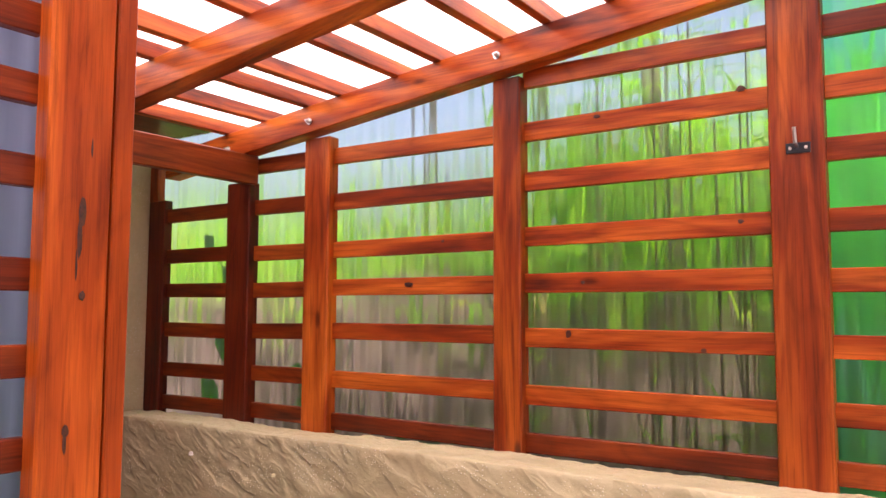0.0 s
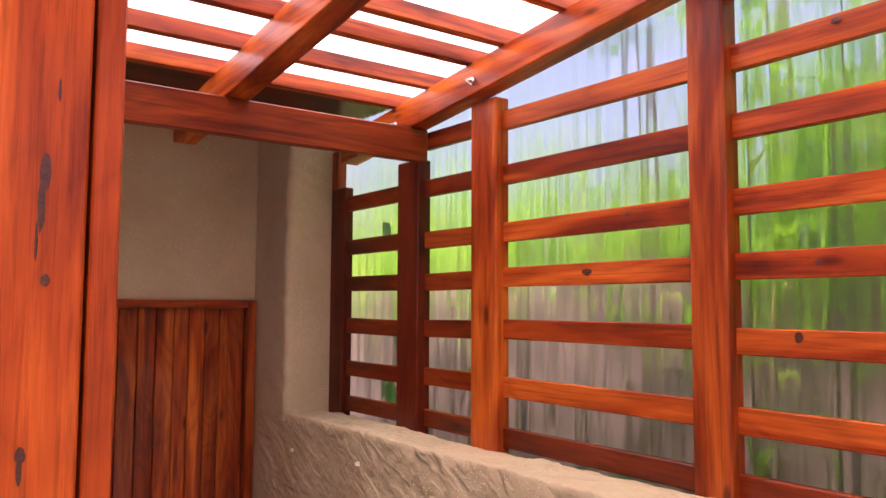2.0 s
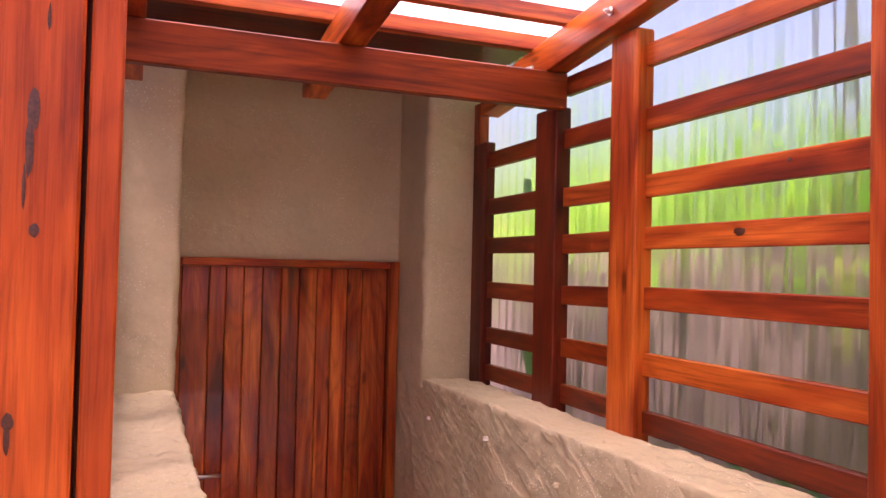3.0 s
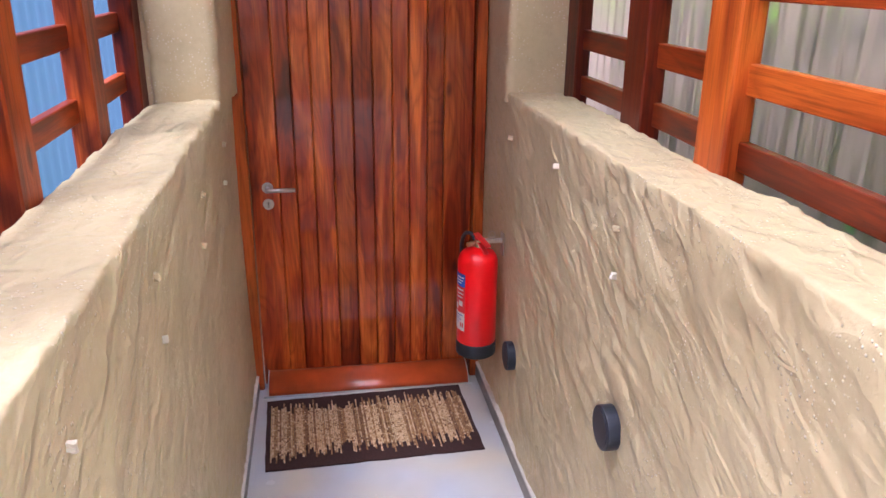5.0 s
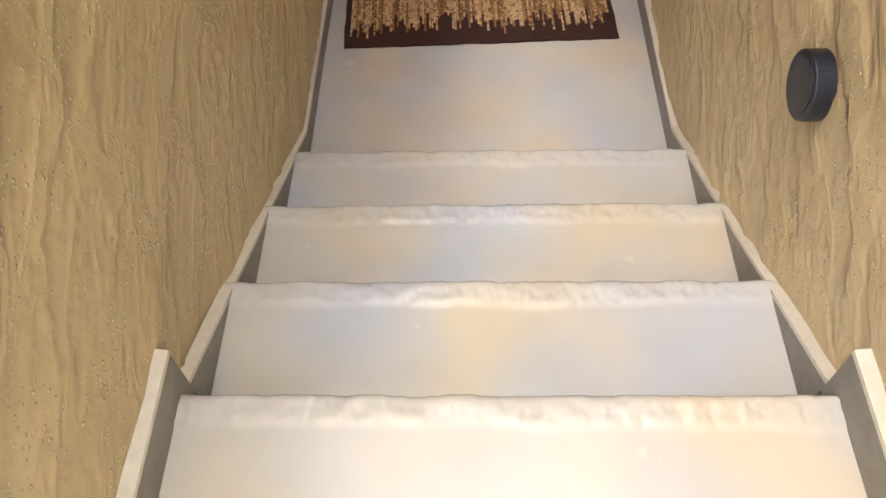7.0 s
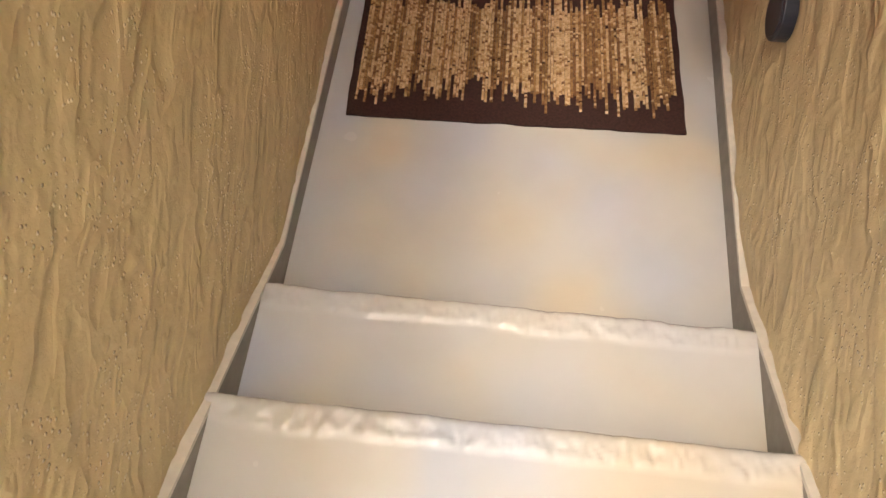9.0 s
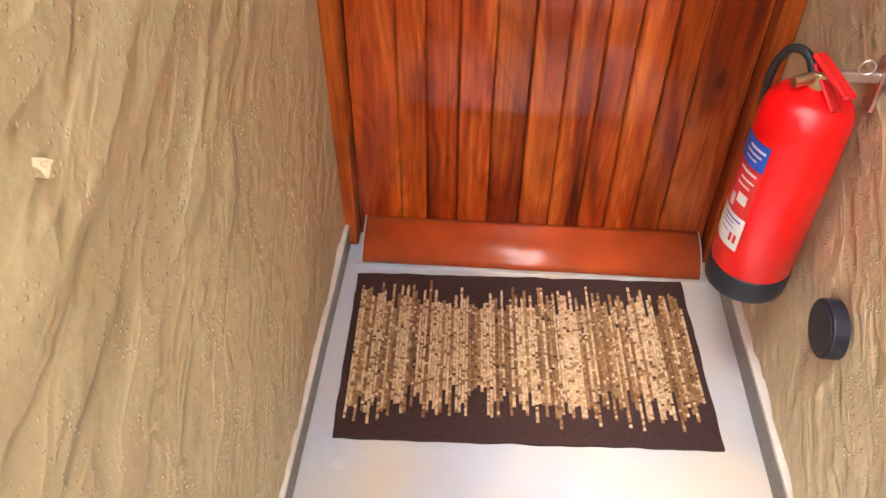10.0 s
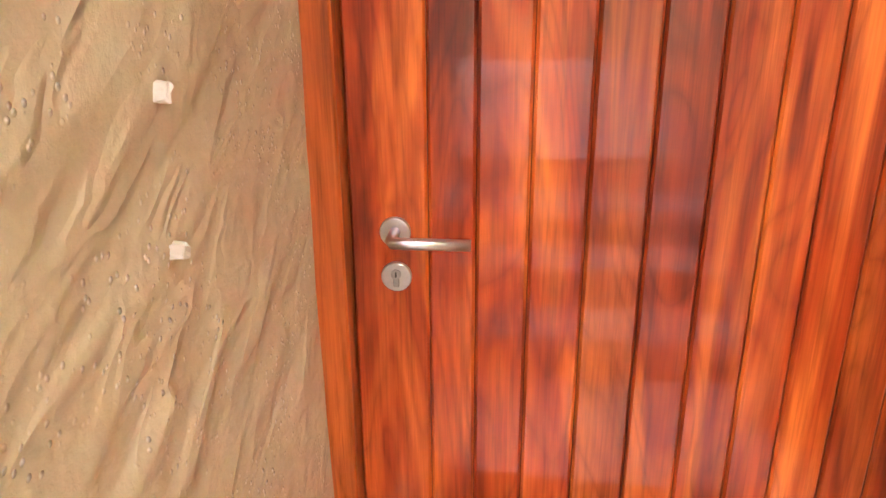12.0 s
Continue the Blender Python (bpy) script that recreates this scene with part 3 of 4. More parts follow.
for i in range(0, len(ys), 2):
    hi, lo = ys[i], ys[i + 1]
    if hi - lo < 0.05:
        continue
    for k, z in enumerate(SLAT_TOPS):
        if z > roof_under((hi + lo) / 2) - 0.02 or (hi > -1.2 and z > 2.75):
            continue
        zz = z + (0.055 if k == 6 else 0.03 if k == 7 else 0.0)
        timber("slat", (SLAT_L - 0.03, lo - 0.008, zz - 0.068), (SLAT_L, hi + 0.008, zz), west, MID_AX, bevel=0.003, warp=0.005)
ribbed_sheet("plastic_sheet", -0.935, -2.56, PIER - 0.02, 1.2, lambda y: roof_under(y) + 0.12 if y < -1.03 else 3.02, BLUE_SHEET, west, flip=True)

front = empty("slatted_screen", "orange varnished pine screen with a thick knotty end post", "screen", "slatted screens")
timber("end_post", (-0.985, -2.602, 1.2), (-0.834, -2.545, roof_under(-2.6) - 0.004), front, BRIGHT_AX, bevel=0.005, warp=0.004).name = "corner_post"
timber("jamb_strip", (-0.826, -2.598, LEDGE - 0.03), (-0.776, -2.55, roof_under(-2.6) - 0.004), front, BRIGHT_AX, bevel=0.004, warp=0.003)
# added dark strip that blocks the light behind the gap, keeping it black
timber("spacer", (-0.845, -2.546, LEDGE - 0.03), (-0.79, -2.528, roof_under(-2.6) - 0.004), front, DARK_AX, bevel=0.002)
FRONT_BOTTOMS = [2.84, 2.664, 2.505, 2.322, 2.10, 1.917, 1.722, 1.54]
for k, z in enumerate(FRONT_BOTTOMS):
    timber("slat", (-3.28, -2.552, z), (-0.975, -2.52, z + 0.07), front, MID_AX, bevel=0.003, warp=0.005)
for x in (-1.9, -2.8):
    timber("post", (x - 0.06, -2.602, LEDGE - 0.03), (x + 0.06, -2.555, roof_under(-2.6) - 0.004), front, bevel=0.005)
ribbed_sheet("plastic_sheet", -2.505, -3.28, -0.86, LEDGE - 0.04, roof_under(-2.5) + 0.12, PALE_SHEET, front, along=0, flip=True)

KNOTS_FRONT = [(-0.902, 2.275, 0.010, 0.034), (-0.906, 2.215, 0.0065, 0.045), (-0.912, 2.155, 0.003, 0.035), (-0.896, 2.09, 0.008, 0.011), (-0.922, 1.80, 0.009, 0.014), (-0.923, 1.775, 0.005, 0.024), (-0.885, 2.42, 0.003, 0.022)]
KNOTS_EAST = [(-2.224, 2.17, 0.032, 0.014), (-2.97, 1.973, 0.016, 0.02), (-3.468, 1.926, 0.014, 0.012), (-3.093, 2.785, 0.018, 0.01), (-3.61, 2.81, 0.022, 0.014), (-3.599, 2.36, 0.014, 0.01), (-3.03, 2.166, 0.012, 0.009), (-2.4, 2.35, 0.01, 0.008)]
KNOT = plain("dark_knot", (0.07, 0.014, 0.004), 0.5, 0, 0.5, 200, 0.3)


def knot(parent, center, normal, up, w, h):
    """A dark knot or resin streak, a hair proud of its timber."""
    n, u = Vector(normal), Vector(up)
    side = n.cross(u)
    bm = bmesh.new()
    rim = []
    for k in range(14):
        a = 2 * math.pi * k / 14
        q = 1 + 0.25 * noise.noise(Vector((center[0] * 30 + k, center[2] * 30, 2)))
        rim.append(bm.verts.new(Vector(center) + side * (w * q * math.cos(a)) + u * (h * q * math.sin(a)) + n * 0.0003))
    c = bm.verts.new(Vector(center) + n * 0.0012)
    for k in range(14):
        bm.faces.new((c, rim[k], rim[(k + 1) % 14]))
    return part("knot", bm, KNOT, parent, "dark knot")


for x, z, w, h in KNOTS_FRONT:
    knot(front, (x, -2.6035, z), (0, -1, 0), (0, 0, 1), w * 0.9, h)
for y, z, w, h in KNOTS_EAST:
    knot(east, (SLAT_R - 0.0035, y, z), (-1, 0, 0), (0, 1, 0), h * 0.75, w * 0.75)

# gate keeper on the east post
keeper = empty("gate_keeper", "small black iron latch keeper on a timber post", "latch")
part("plate", box_bm((POST_R - 0.006, -3.825, 2.563), (POST_R, -3.752, 2.597), 0.0015), BLACK_METAL, keeper)
part("peg", tube_bm([(POST_R - 0.004, -3.785, 2.585), (POST_R - 0.03, -3.785, 2.592), (POST_R - 0.035, -3.783, 2.642)], 0.006, 10), STEEL, keeper, "worn steel peg")
for y in (-3.765, -3.812):
    part("screw", disc_bm((POST_R - 0.0065, y, 2.58), (1, 0, 0), 0.005, 0.005, 0.003, 10), STEEL, keeper, "steel screw head")

# ---- pergola roof timbers ----
pergola = empty("pergola_roof", "orange varnished pine rafters, beam and battens under clear sheet", "roof frame", kind="structure")


def sloped(name, x0, x1, y0, y1, drop0, drop1, mat):
    """A timber that follows the roof slope, between depths above the rafters' underside."""
    bm = box_bm((x0, y0, 0), (x1, y1, 1), 0.0)
    for v in bm.verts:
        v.co.z = roof_under(v.co.y) + (drop0 if v.co.z < 0.5 else drop1)
    bmesh.ops.bevel(bm, geom=bm.edges[:], offset=0.005, segments=2, affect="EDGES", profile=0.5)
    return part(name, bm, mat, pergola)


for x0, x1 in ((0.727, 0.822), (-0.104, -0.004), (-0.83, -0.735), (-1.9, -1.81), (-2.9, -2.81)):
    sloped("rafter", x0, x1, -5.6, -0.66 if x0 > -1 else -2.62, 0.0, 0.128, PINE_AX[1])
# beam in the deeper pine: part of that darkness is painted shade
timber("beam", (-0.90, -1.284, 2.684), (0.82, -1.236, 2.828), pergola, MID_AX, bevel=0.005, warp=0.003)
batten_ys = [-1.12, -1.385, -1.67, -1.865, -2.19, -2.41, -2.70, -2.91, -3.17] + [-3.43 - 0.26 * k for k in range(9)]
for y in batten_ys:
    zb = roof_under(y) + 0.129
    timber("batten", (-3.2 if y < -2.5 else -0.95, y - 0.045, zb), (1.0, y, zb + 0.062), pergola, bevel=0.003, warp=0.007)
for y, z in ((-1.167, 2.862), (-1.72, 2.93), (-2.72, 3.06), (-3.77, 3.17)):
    bm = disc_bm((0.72, y, z), (1, 0, 0), 0.015, 0.015, 0.004, 20)
    disc_bm((0.712, y, z), (1, 0, 0), 0.009, 0.009, 0.016, 6, bm)
    tube_bm([(0.71, y, z), (0.695, y, z)], 0.005, 8, bm)
    part("bolt", bm, STEEL, pergola, "steel bolt with nut and washer")

bm = bmesh.new()
for (xa, ya), (xb, yb) in (((-3.4, -5.75), (1.08, -2.45)), ((-1.0, -2.45), (1.08, -0.99))):
    n = round((xb - xa) / 0.019)
    prev = None
    for i in range(n + 1):
        x = xa + (xb - xa) * i / n
        off = 0.008 * math.sin(2 * math.pi * x / 0.076)
        pair = [bm.verts.new((x, yy, roof_under(yy) + 0.202 + off)) for yy in (ya, yb)]
        if prev:
            bm.faces.new((prev[0], prev[1], pair[1], pair[0]))
        prev = pair
tagged(part("ceiling", bm, ROOF, smooth=True), "milky translucent ribbed plastic roof sheet", "roof sheet", kind="structure")

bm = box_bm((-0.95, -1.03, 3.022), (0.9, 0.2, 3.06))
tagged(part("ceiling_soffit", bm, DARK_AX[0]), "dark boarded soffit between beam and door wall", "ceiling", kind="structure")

# ---- door ----
door = empty("door_1", "closed reddish-brown lacquered plank door in a wooden frame", "door", kind="structure")
JOINTS = [-0.528, -0.398, -0.32, -0.234, -0.143, -0.049, 0.041, 0.13, 0.207, 0.292, 0.37, 0.508]
for a, b in zip(JOINTS, JOINTS[1:]):
    bm = box_bm((a + 0.0008, 0.0, 0.012), (b - 0.0008, 0.035, 2.035))
    es = [e for e in bm.edges if abs(e.verts[0].co.y) < 1e-4 and abs(e.verts[1].co.y) < 1e-4 and abs(e.verts[0].co.x - e.verts[1].co.x) < 1e-4]
    bmesh.ops.bevel(bm, geom=es, offset=0.0048, segments=1, affect="EDGES")
    part("plank", bm, TEAK_AX[2], door)
part("backing", box_bm((-0.528, 0.014, 0.012), (0.508, 0.03, 2.035)), DARK_AX[2], door)
timber("door_frame_left", (-0.588, -0.045, 0.0), (-0.530, 0.06, 2.078), door, JAMB_AX, 0.004).name = "jamb"
timber("jamb", (0.510, -0.045, 0.0), (0.560, 0.06, 2.078), door, JAMB_AX, 0.004)
timber("head", (-0.529, -0.044, 2.037), (0.509, 0.06, 2.077), door, TEAK_AX, 0.004)
part("gap", box_bm((-0.597, -0.046, 0.0), (-0.589, 0.02, 2.08)), DARK, door, "dark crack beside the frame")
# rounded weather bar
prof = [(0.0, 0.086), (-0.014, 0.085), (-0.045, 0.078), (-0.075, 0.067), (-0.1, 0.052), (-0.12, 0.034), (-0.13, 0.018), (-0.128, 0.013), (0.0, 0.012)]
bm = bmesh.new()
ends = [[bm.verts.new((x, yy - 0.002, z)) for yy, z in prof] for x in (-0.503, 0.488)]
for k in range(len(prof)):
    bm.faces.new((ends[0][k], ends[0][(k + 1) % len(prof)], ends[1][(k + 1) % len(prof)], ends[1][k]))
bm.faces.new(ends[0])
bm.faces.new(ends[1][::-1])
part("weather_bar", bm, BAR_RED, door, "rounded red-brown weather bar", smooth=True)
for x0, x1 in ((-0.507, -0.504), (0.489, 0.492)):
    bm = bmesh.new()
    ends = [[bm.verts.new((x, yy * 1.02 - 0.002, z * 1.03)) for yy, z in prof] for x in (x0, x1)]
    for k in range(len(prof)):
        bm.faces.new((ends[0][k], ends[0][(k + 1) % len(prof)], ends[1][(k + 1) % len(prof)], ends[1][k]))
    bm.faces.new(ends[0])
    bm.faces.new(ends[1][::-1])
    part("sealant_bead", bm, WHITE_EDGE, door, "pale sealant line at the bar's end")
part("threshold", box_bm((-0.528, -0.13, 0.0), (0.508, 0.04, 0.011)), SCREED, door, "pale cement threshold")
handle = empty("lever_handle")
handle.parent = door
part("rose", disc_bm((-0.452, -0.005, 1.032), (0, 1, 0), 0.0255, 0.0255, 0.01, 36, None, 0.002), STEEL, handle, smooth=False)
part("lever", tube_bm([(-0.452, -0.008, 1.033), (-0.452, -0.048, 1.032), (-0.449, -0.055, 1.031), (-0.43, -0.056, 1.031), (-0.325, -0.056, 1.031)], 0.0095, 14), STEEL, handle, smooth=True)
esc = part("escutcheon", disc_bm((-0.452, -0.005, 0.953), (0, 1, 0), 0.0255, 0.0255, 0.01, 36, None, 0.002), STEEL, door, "round brushed steel lock plate")
bm = disc_bm((-0.452, -0.0105, 0.959), (0, 1, 0), 0.0085, 0.0085, 0.005, 24)
box_bm((-0.457, -0.013, 0.936), (-0.447, -0.008, 0.955), 0.0015, bm)
part("lock_cylinder", bm, WORN_STEEL, esc, "dull steel profile cylinder")
part("key_slot", box_bm((-0.4532, -0.0136, 0.954), (-0.4508, -0.0129, 0.964), 0.0003), DARK, esc)

# ---- doormat ----
mat_root = empty("doormat", "dark brown woven doormat with a ragged tan straw field", "doormat")
W, D = 0.945, 0.565
bm = bmesh.new()
nx, ny = 60, 36
rows = []
for i in range(nx + 1):
    row = []
    for k in range(ny + 1):
        u, v = -W / 2 + W * i / nx, -D / 2 + D * k / ny
        e = 0.004 * noise.noise(Vector((u * 14, v * 14, 5)))
        if k in (0, ny):
            v += e * 1.4
        if i in (0, nx):
            u += e
        row.append(bm.verts.new((u, v, 0.0085 + 0.0012 * noise.noise(Vector((u * 9, v * 9, 0))))))
    rows.append(row)
for a, b in zip(rows, rows[1:]):
    for k in range(ny):
        bm.faces.new((a[k], b[k], b[k + 1], a[k + 1]))
ext = bmesh.ops.extrude_face_region(bm, geom=bm.faces[:])["geom"]
for g in ext:
    if isinstance(g, bmesh.types.BMVert):
        g.co.z = 0.0012
base = part("mat_base", bm, MAT_BROWN, mat_root, "dark brown woven cloth")
rng = random.Random(4)
verts, faces, tones = [], [], []
cols = 112
for c in range(cols):
    u = -W / 2 + 0.022 + (W - 0.044) * c / (cols - 1)
    lo = -D / 2 + 0.07 + rng.random() ** 1.3 * 0.10 - 0.03 * (rng.random() < 0.2)
    hi = D / 2 - 0.05 - rng.random() ** 1.3 * 0.10 + 0.02 * (rng.random() < 0.2)
    wide = rng.uniform(0.0034, 0.0043)
    bias = rng.choice((0, 1, 1, 2, 2, 2))
    v = lo
    while v < hi:
        ln = rng.uniform(0.006, 0.0095)
        if rng.random() < 0.985:
            o = len(verts)
            z0, z1 = 0.0085, 0.0125 + rng.random() * 0.0015
            du = rng.uniform(-0.0006, 0.0006)
            for (du2, dv2, zz) in ((-wide, 0, z0), (wide, 0, z0), (wide, ln * 0.95, z0), (-wide, ln * 0.95, z0), (-wide * 0.6, ln * 0.16, z1), (wide * 0.6, ln * 0.16, z1), (wide * 0.6, ln * 0.78, z1), (-wide * 0.6, ln * 0.78, z1)):
                verts.append((u + du + du2, v + dv2, zz))
            faces += [(o, o + 1, o + 5, o + 4), (o + 1, o + 2, o + 6, o + 5), (o + 2, o + 3, o + 7, o + 6), (o + 3, o, o + 4, o + 7), (o + 4, o + 5, o + 6, o + 7)]
            tones += [bias if rng.random() < 0.75 else rng.choice((0, 1, 2))] * 5
        v += ln
me = bpy.data.meshes.new("straw_field")
me.from_pydata(verts, [], faces)
for m in STRAWS:
    me.materials.append(m)
for p, k in zip(me.polygons, tones):
    p.material_index = k
straw = tagged(new("straw_field", me), "ragged tan and cream straw weave", kind="stuff")
straw.parent = mat_root
mat_root.matrix_world = pose(-0.028, -0.437, 0.0, 0, 0, 2.0)

# ---- fire extinguisher on the east wall ----
EX, EY, EZ = 0.447, -0.48, 0.37
ext_root = empty("fire_extinguisher", "red fire extinguisher with black base hung on the plastered wall", "fire extinguisher")
R = 0.087
body = part("cylinder", lathe_bm([(R * 0.96, 0.055), (R, 0.06), (R, 0.43), (R * 0.985, 0.446), (R * 0.92, 0.464), (R * 0.78, 0.48), (R * 0.55, 0.492), (R * 0.3, 0.498), (0.02, 0.502)], (EX, EY, EZ)), RED, ext_root, "glossy red steel cylinder", smooth=True)
part("base_ring", lathe_bm([(R * 0.93, 0.0), (R * 1.01, 0.006), (R * 1.025, 0.02), (R * 1.025, 0.06), (R * 1.0, 0.066)], (EX, EY, EZ)), BASE_BLACK, ext_root, "black rubber base", smooth=True)
part("valve", disc_bm((EX, EY, EZ + 0.515), (0, 0, 1), 0.019, 0.016, 0.035, 20, None, 0.003), BRASS, ext_root, "brass valve")
part("valve_outlet", tube_bm([(EX - 0.008, EY, EZ + 0.52), (EX - 0.05, EY - 0.012, EZ + 0.515)], 0.011, 12), BRASS, ext_root, "brass outlet")
bm = box_bm((-0.014, -0.088, -0.006), (0.014, 0.025, 0.006), 0.004)
bmesh.ops.transform(bm, matrix=pose(EX, EY, EZ + 0.548, 16, 0, 20), verts=bm.verts)
part("top_lever", bm, RED_PLASTIC, ext_root, "red squeeze lever")
bm = box_bm((-0.012, -0.08, -0.004), (0.012, 0.02, 0.004), 0.003)
bmesh.ops.transform(bm, matrix=pose(EX, EY, EZ + 0.53, 34, 0, 20), verts=bm.verts)
part("carry_handle", bm, RED_PLASTIC, ext_root, "red carrying handle")
ring = [(EX + 0.045 + 0.014 * math.cos(radians(a)), EY - 0.06, EZ + 0.575 + 0.014 * math.sin(radians(a))) for a in range(0, 361, 24)]
part("pin_ring", tube_bm(ring, 0.0016, 6), STEEL, ext_root, "steel safety pin ring")
hose = [(EX - 0.012, EY + 0.01, EZ + 0.525), (EX - 0.02, EY + 0.024, EZ + 0.545), (EX - 0.034, EY + 0.042, EZ + 0.552), (EX - 0.048, EY + 0.06, EZ + 0.54), (EX - 0.056, EY + 0.076, EZ + 0.505),
        (EX - 0.056, EY + 0.086, EZ + 0.45), (EX - 0.046, EY + 0.094, EZ + 0.36), (EX - 0.03, EY + 0.098, EZ + 0.2), (EX - 0.02, EY + 0.098, EZ + 0.1)]
part("hose", tube_bm(smooth_path(hose), 0.0085, 10), BASE_BLACK, ext_root, "black rubber hose", smooth=True)
part("wall_bracket", box_bm((EX + 0.01, EY - 0.008, EZ + 0.515), (WR + 0.015, EY + 0.008, EZ + 0.535), 0.002), STEEL, ext_root, "flat steel wall bracket")
part("bracket_plate", box_bm((WR - 0.012, EY - 0.02, EZ + 0.46), (WR - 0.004, EY + 0.02, EZ + 0.56), 0.002), STEEL, ext_root, "steel wall plate")


def label_bm(a0, a1, z0, z1, lift, n=10):
    """A patch that lies on the cylinder between two bearings (degrees) and two heights."""
    out = bmesh.new()
    prev = None
    for k in range(n + 1):
        a = radians(a0 + (a1 - a0) * k / n)
        pair = [out.verts.new((EX + (R + lift) * math.cos(a), EY + (R + lift) * math.sin(a), EZ + z)) for z in (z0, z1)]
        if prev:
            out.faces.new((prev[0], pair[0], pair[1], prev[1]))
        prev = pair
    return out


part("label_blue", label_bm(150, 222, 0.335, 0.395, 0.0008), BLUE_INK, ext_root, "blue label band")
part("label_red", label_bm(150, 222, 0.215, 0.334, 0.0008), RED_INK, ext_root, "red instruction label")
part("label_white", label_bm(150, 222, 0.13, 0.214, 0.0008), WHITE_INK, ext_root, "white printed label")
for z, a0, a1, h in ((0.375, 188, 218, 0.006), (0.362, 182, 214, 0.005), (0.35, 186, 208, 0.004), (0.318, 182, 216, 0.006), (0.3, 190, 216, 0.005), (0.284, 186, 212, 0.005), (0.245, 196, 214, 0.024), (0.225, 182, 192, 0.03)):
    part("print_line", label_bm(a0, a1, z, z + h, 0.0014, 5), WHITE_INK, ext_root)
for z, a0, a1, h, m in ((0.20, 182, 216, 0.004, BLUE_INK), (0.19, 182, 205, 0.003, BLUE_INK), (0.18, 182, 208, 0.003, BLUE_INK), (0.147, 204, 209, 0.022, RED_INK), (0.147, 212, 217, 0.022, RED_INK), (0.165, 182, 200, 0.003, BLUE_INK)):
    part("print_line", label_bm(a0, a1, z, z + h, 0.0014, 5), m, ext_root)

# ---- round wall lamps ----
for y, z, r in ((-0.705, 0.458, 0.061), (-1.79, 0.797, 0.064)):
    lamp = empty("wall_lamp", "small round black lamp on the plastered wall", "wall lamp", "stair lamps")
    part("housing", disc_bm((WR - 0.012, y, z), (-1, 0, 0), r, r, 0.042, 40, None, 0.004), BLACK_LAMP, lamp)
    part("face_plate", disc_bm((WR - 0.0335, y, z), (-1, 0, 0), r * 0.84, r * 0.84, 0.003, 40, None, 0.001), BLACK_LAMP, lamp)

# ---- wall plugs left in the plaster ----
rng = random.Random(8)
PW = -0.576
plugs = [(PW, -0.532, 1.351), (PW, -0.526, 1.198), (PW, -1.867, 1.182), (PW, -1.894, 1.346), (PW, -2.54, 1.343), (PW, -2.55, 1.191), (PW, -1.228, 1.185), (PW, -1.127, 1.319),
         (WR, -1.715, 1.218), (WR, -1.697, 1.346), (WR, -1.151, 1.383), (WR, -0.506, 1.344), (WR, -2.457, 1.05)]
for x, y, z in plugs:
    s = 1 if x < 0 else -1
    w, h = rng.uniform(0.0048, 0.0062), rng.uniform(0.0075, 0.0095)
    bm = box_bm((-0.012, -w, -h), (0.010, w, h), 0.002, None, 2)
    bmesh.ops.subdivide_edges(bm, edges=bm.edges[:], cuts=1, use_grid_fill=True)
    bmesh.ops.transform(bm, matrix=pose(x, y, z, rng.uniform(-25, 25), rng.uniform(-12, 12), rng.uniform(-15, 15)), verts=bm.verts)
    lift = relief(Vector((x, y, z)))
    for v in bm.verts:
        v.co.x += s * lift
        v.co += Vector((noise.noise(v.co * 140), noise.noise(v.co * 150 + Vector((5, 0, 0))), noise.noise(v.co * 140 + Vector((0, 7, 0))))) * 0.004
        v.co.x += s * 0.003
    tagged(part("wall_plug", bm, CHALK if rng.random() < 0.7 else PLASTER), "broken pale plug stub stuck in the plaster", "wall plug", "plugs in the plaster")

# ---- grit standing out of the plaster ----
def grit(name, prof, sign, y0, y1, z0, z1, count, seed):
    """Small lumps of sand on the wall face, in loose patches."""
    rng = random.Random(seed)
    verts, faces = [], []
    while count:
        y, z = rng.uniform(y0, y1), rng.uniform(z0, z1)
        if noise.noise(Vector((y * 4, z * 4, seed))) + rng.uniform(-0.35, 0.35) < 0.05:
            continue
        for (xa, za), (xb, zb) in zip(prof, prof[1:]):
            if za <= z <= zb:
                x = xa + (xb - xa) * (z - za) / (zb - za)
                break
        p = Vector((x, y, z))
        p.x += sign * (relief(p) + 0.0004)
        q = 0.0013 + 0.0024 * rng.random() ** 2.5
        k = len(verts)
        for v in ((1, 0, 0), (0, 1, 0), (0, 0, 1), (0, -1, 0), (0, 0, -1)):
            verts.append(p + Vector((v[0] * sign * 0.5, v[1], v[2])) * q * rng.uniform(0.75, 1.3))
        ring = (1, 2, 3, 4)
        faces += [(k, k + ring[i], k + ring[(i + 1) % 4]) for i in range(4)]
        count -= 1
    me = bpy.data.meshes.new(name)
    me.from_pydata(verts, [], faces)
    me.materials.append(SAND)
    me.shade_smooth()
    tagged(new(name, me), "coarse sand grit standing out of the plaster", "grit", kind="stuff")


FACE_L = [(-0.564, 0.1), (WL + 0.01, 0.5), (WL, 0.9), (WL - 0.006, LEDGE - 0.04)]
FACE_R = [(WR - 0.005, 0.1), (WR, 0.6), (WR + 0.006, LEDGE - 0.04)]
grit("plaster_grit", FACE_L, 1, -1.3, -0.03, 0.55, LEDGE - 0.05, 1500, 3)
grit("plaster_grit", FACE_L, 1, -2.8, -1.3, 0.3, LEDGE - 0.05, 600, 5)
grit("plaster_grit", FACE_R, -1, -2.8, -0.1, 0.3, LEDGE - 0.05, 800, 7)

# ---- outside: ground, bank, reeds, shrubs ----
gbm = bmesh.new()
S = 400.0
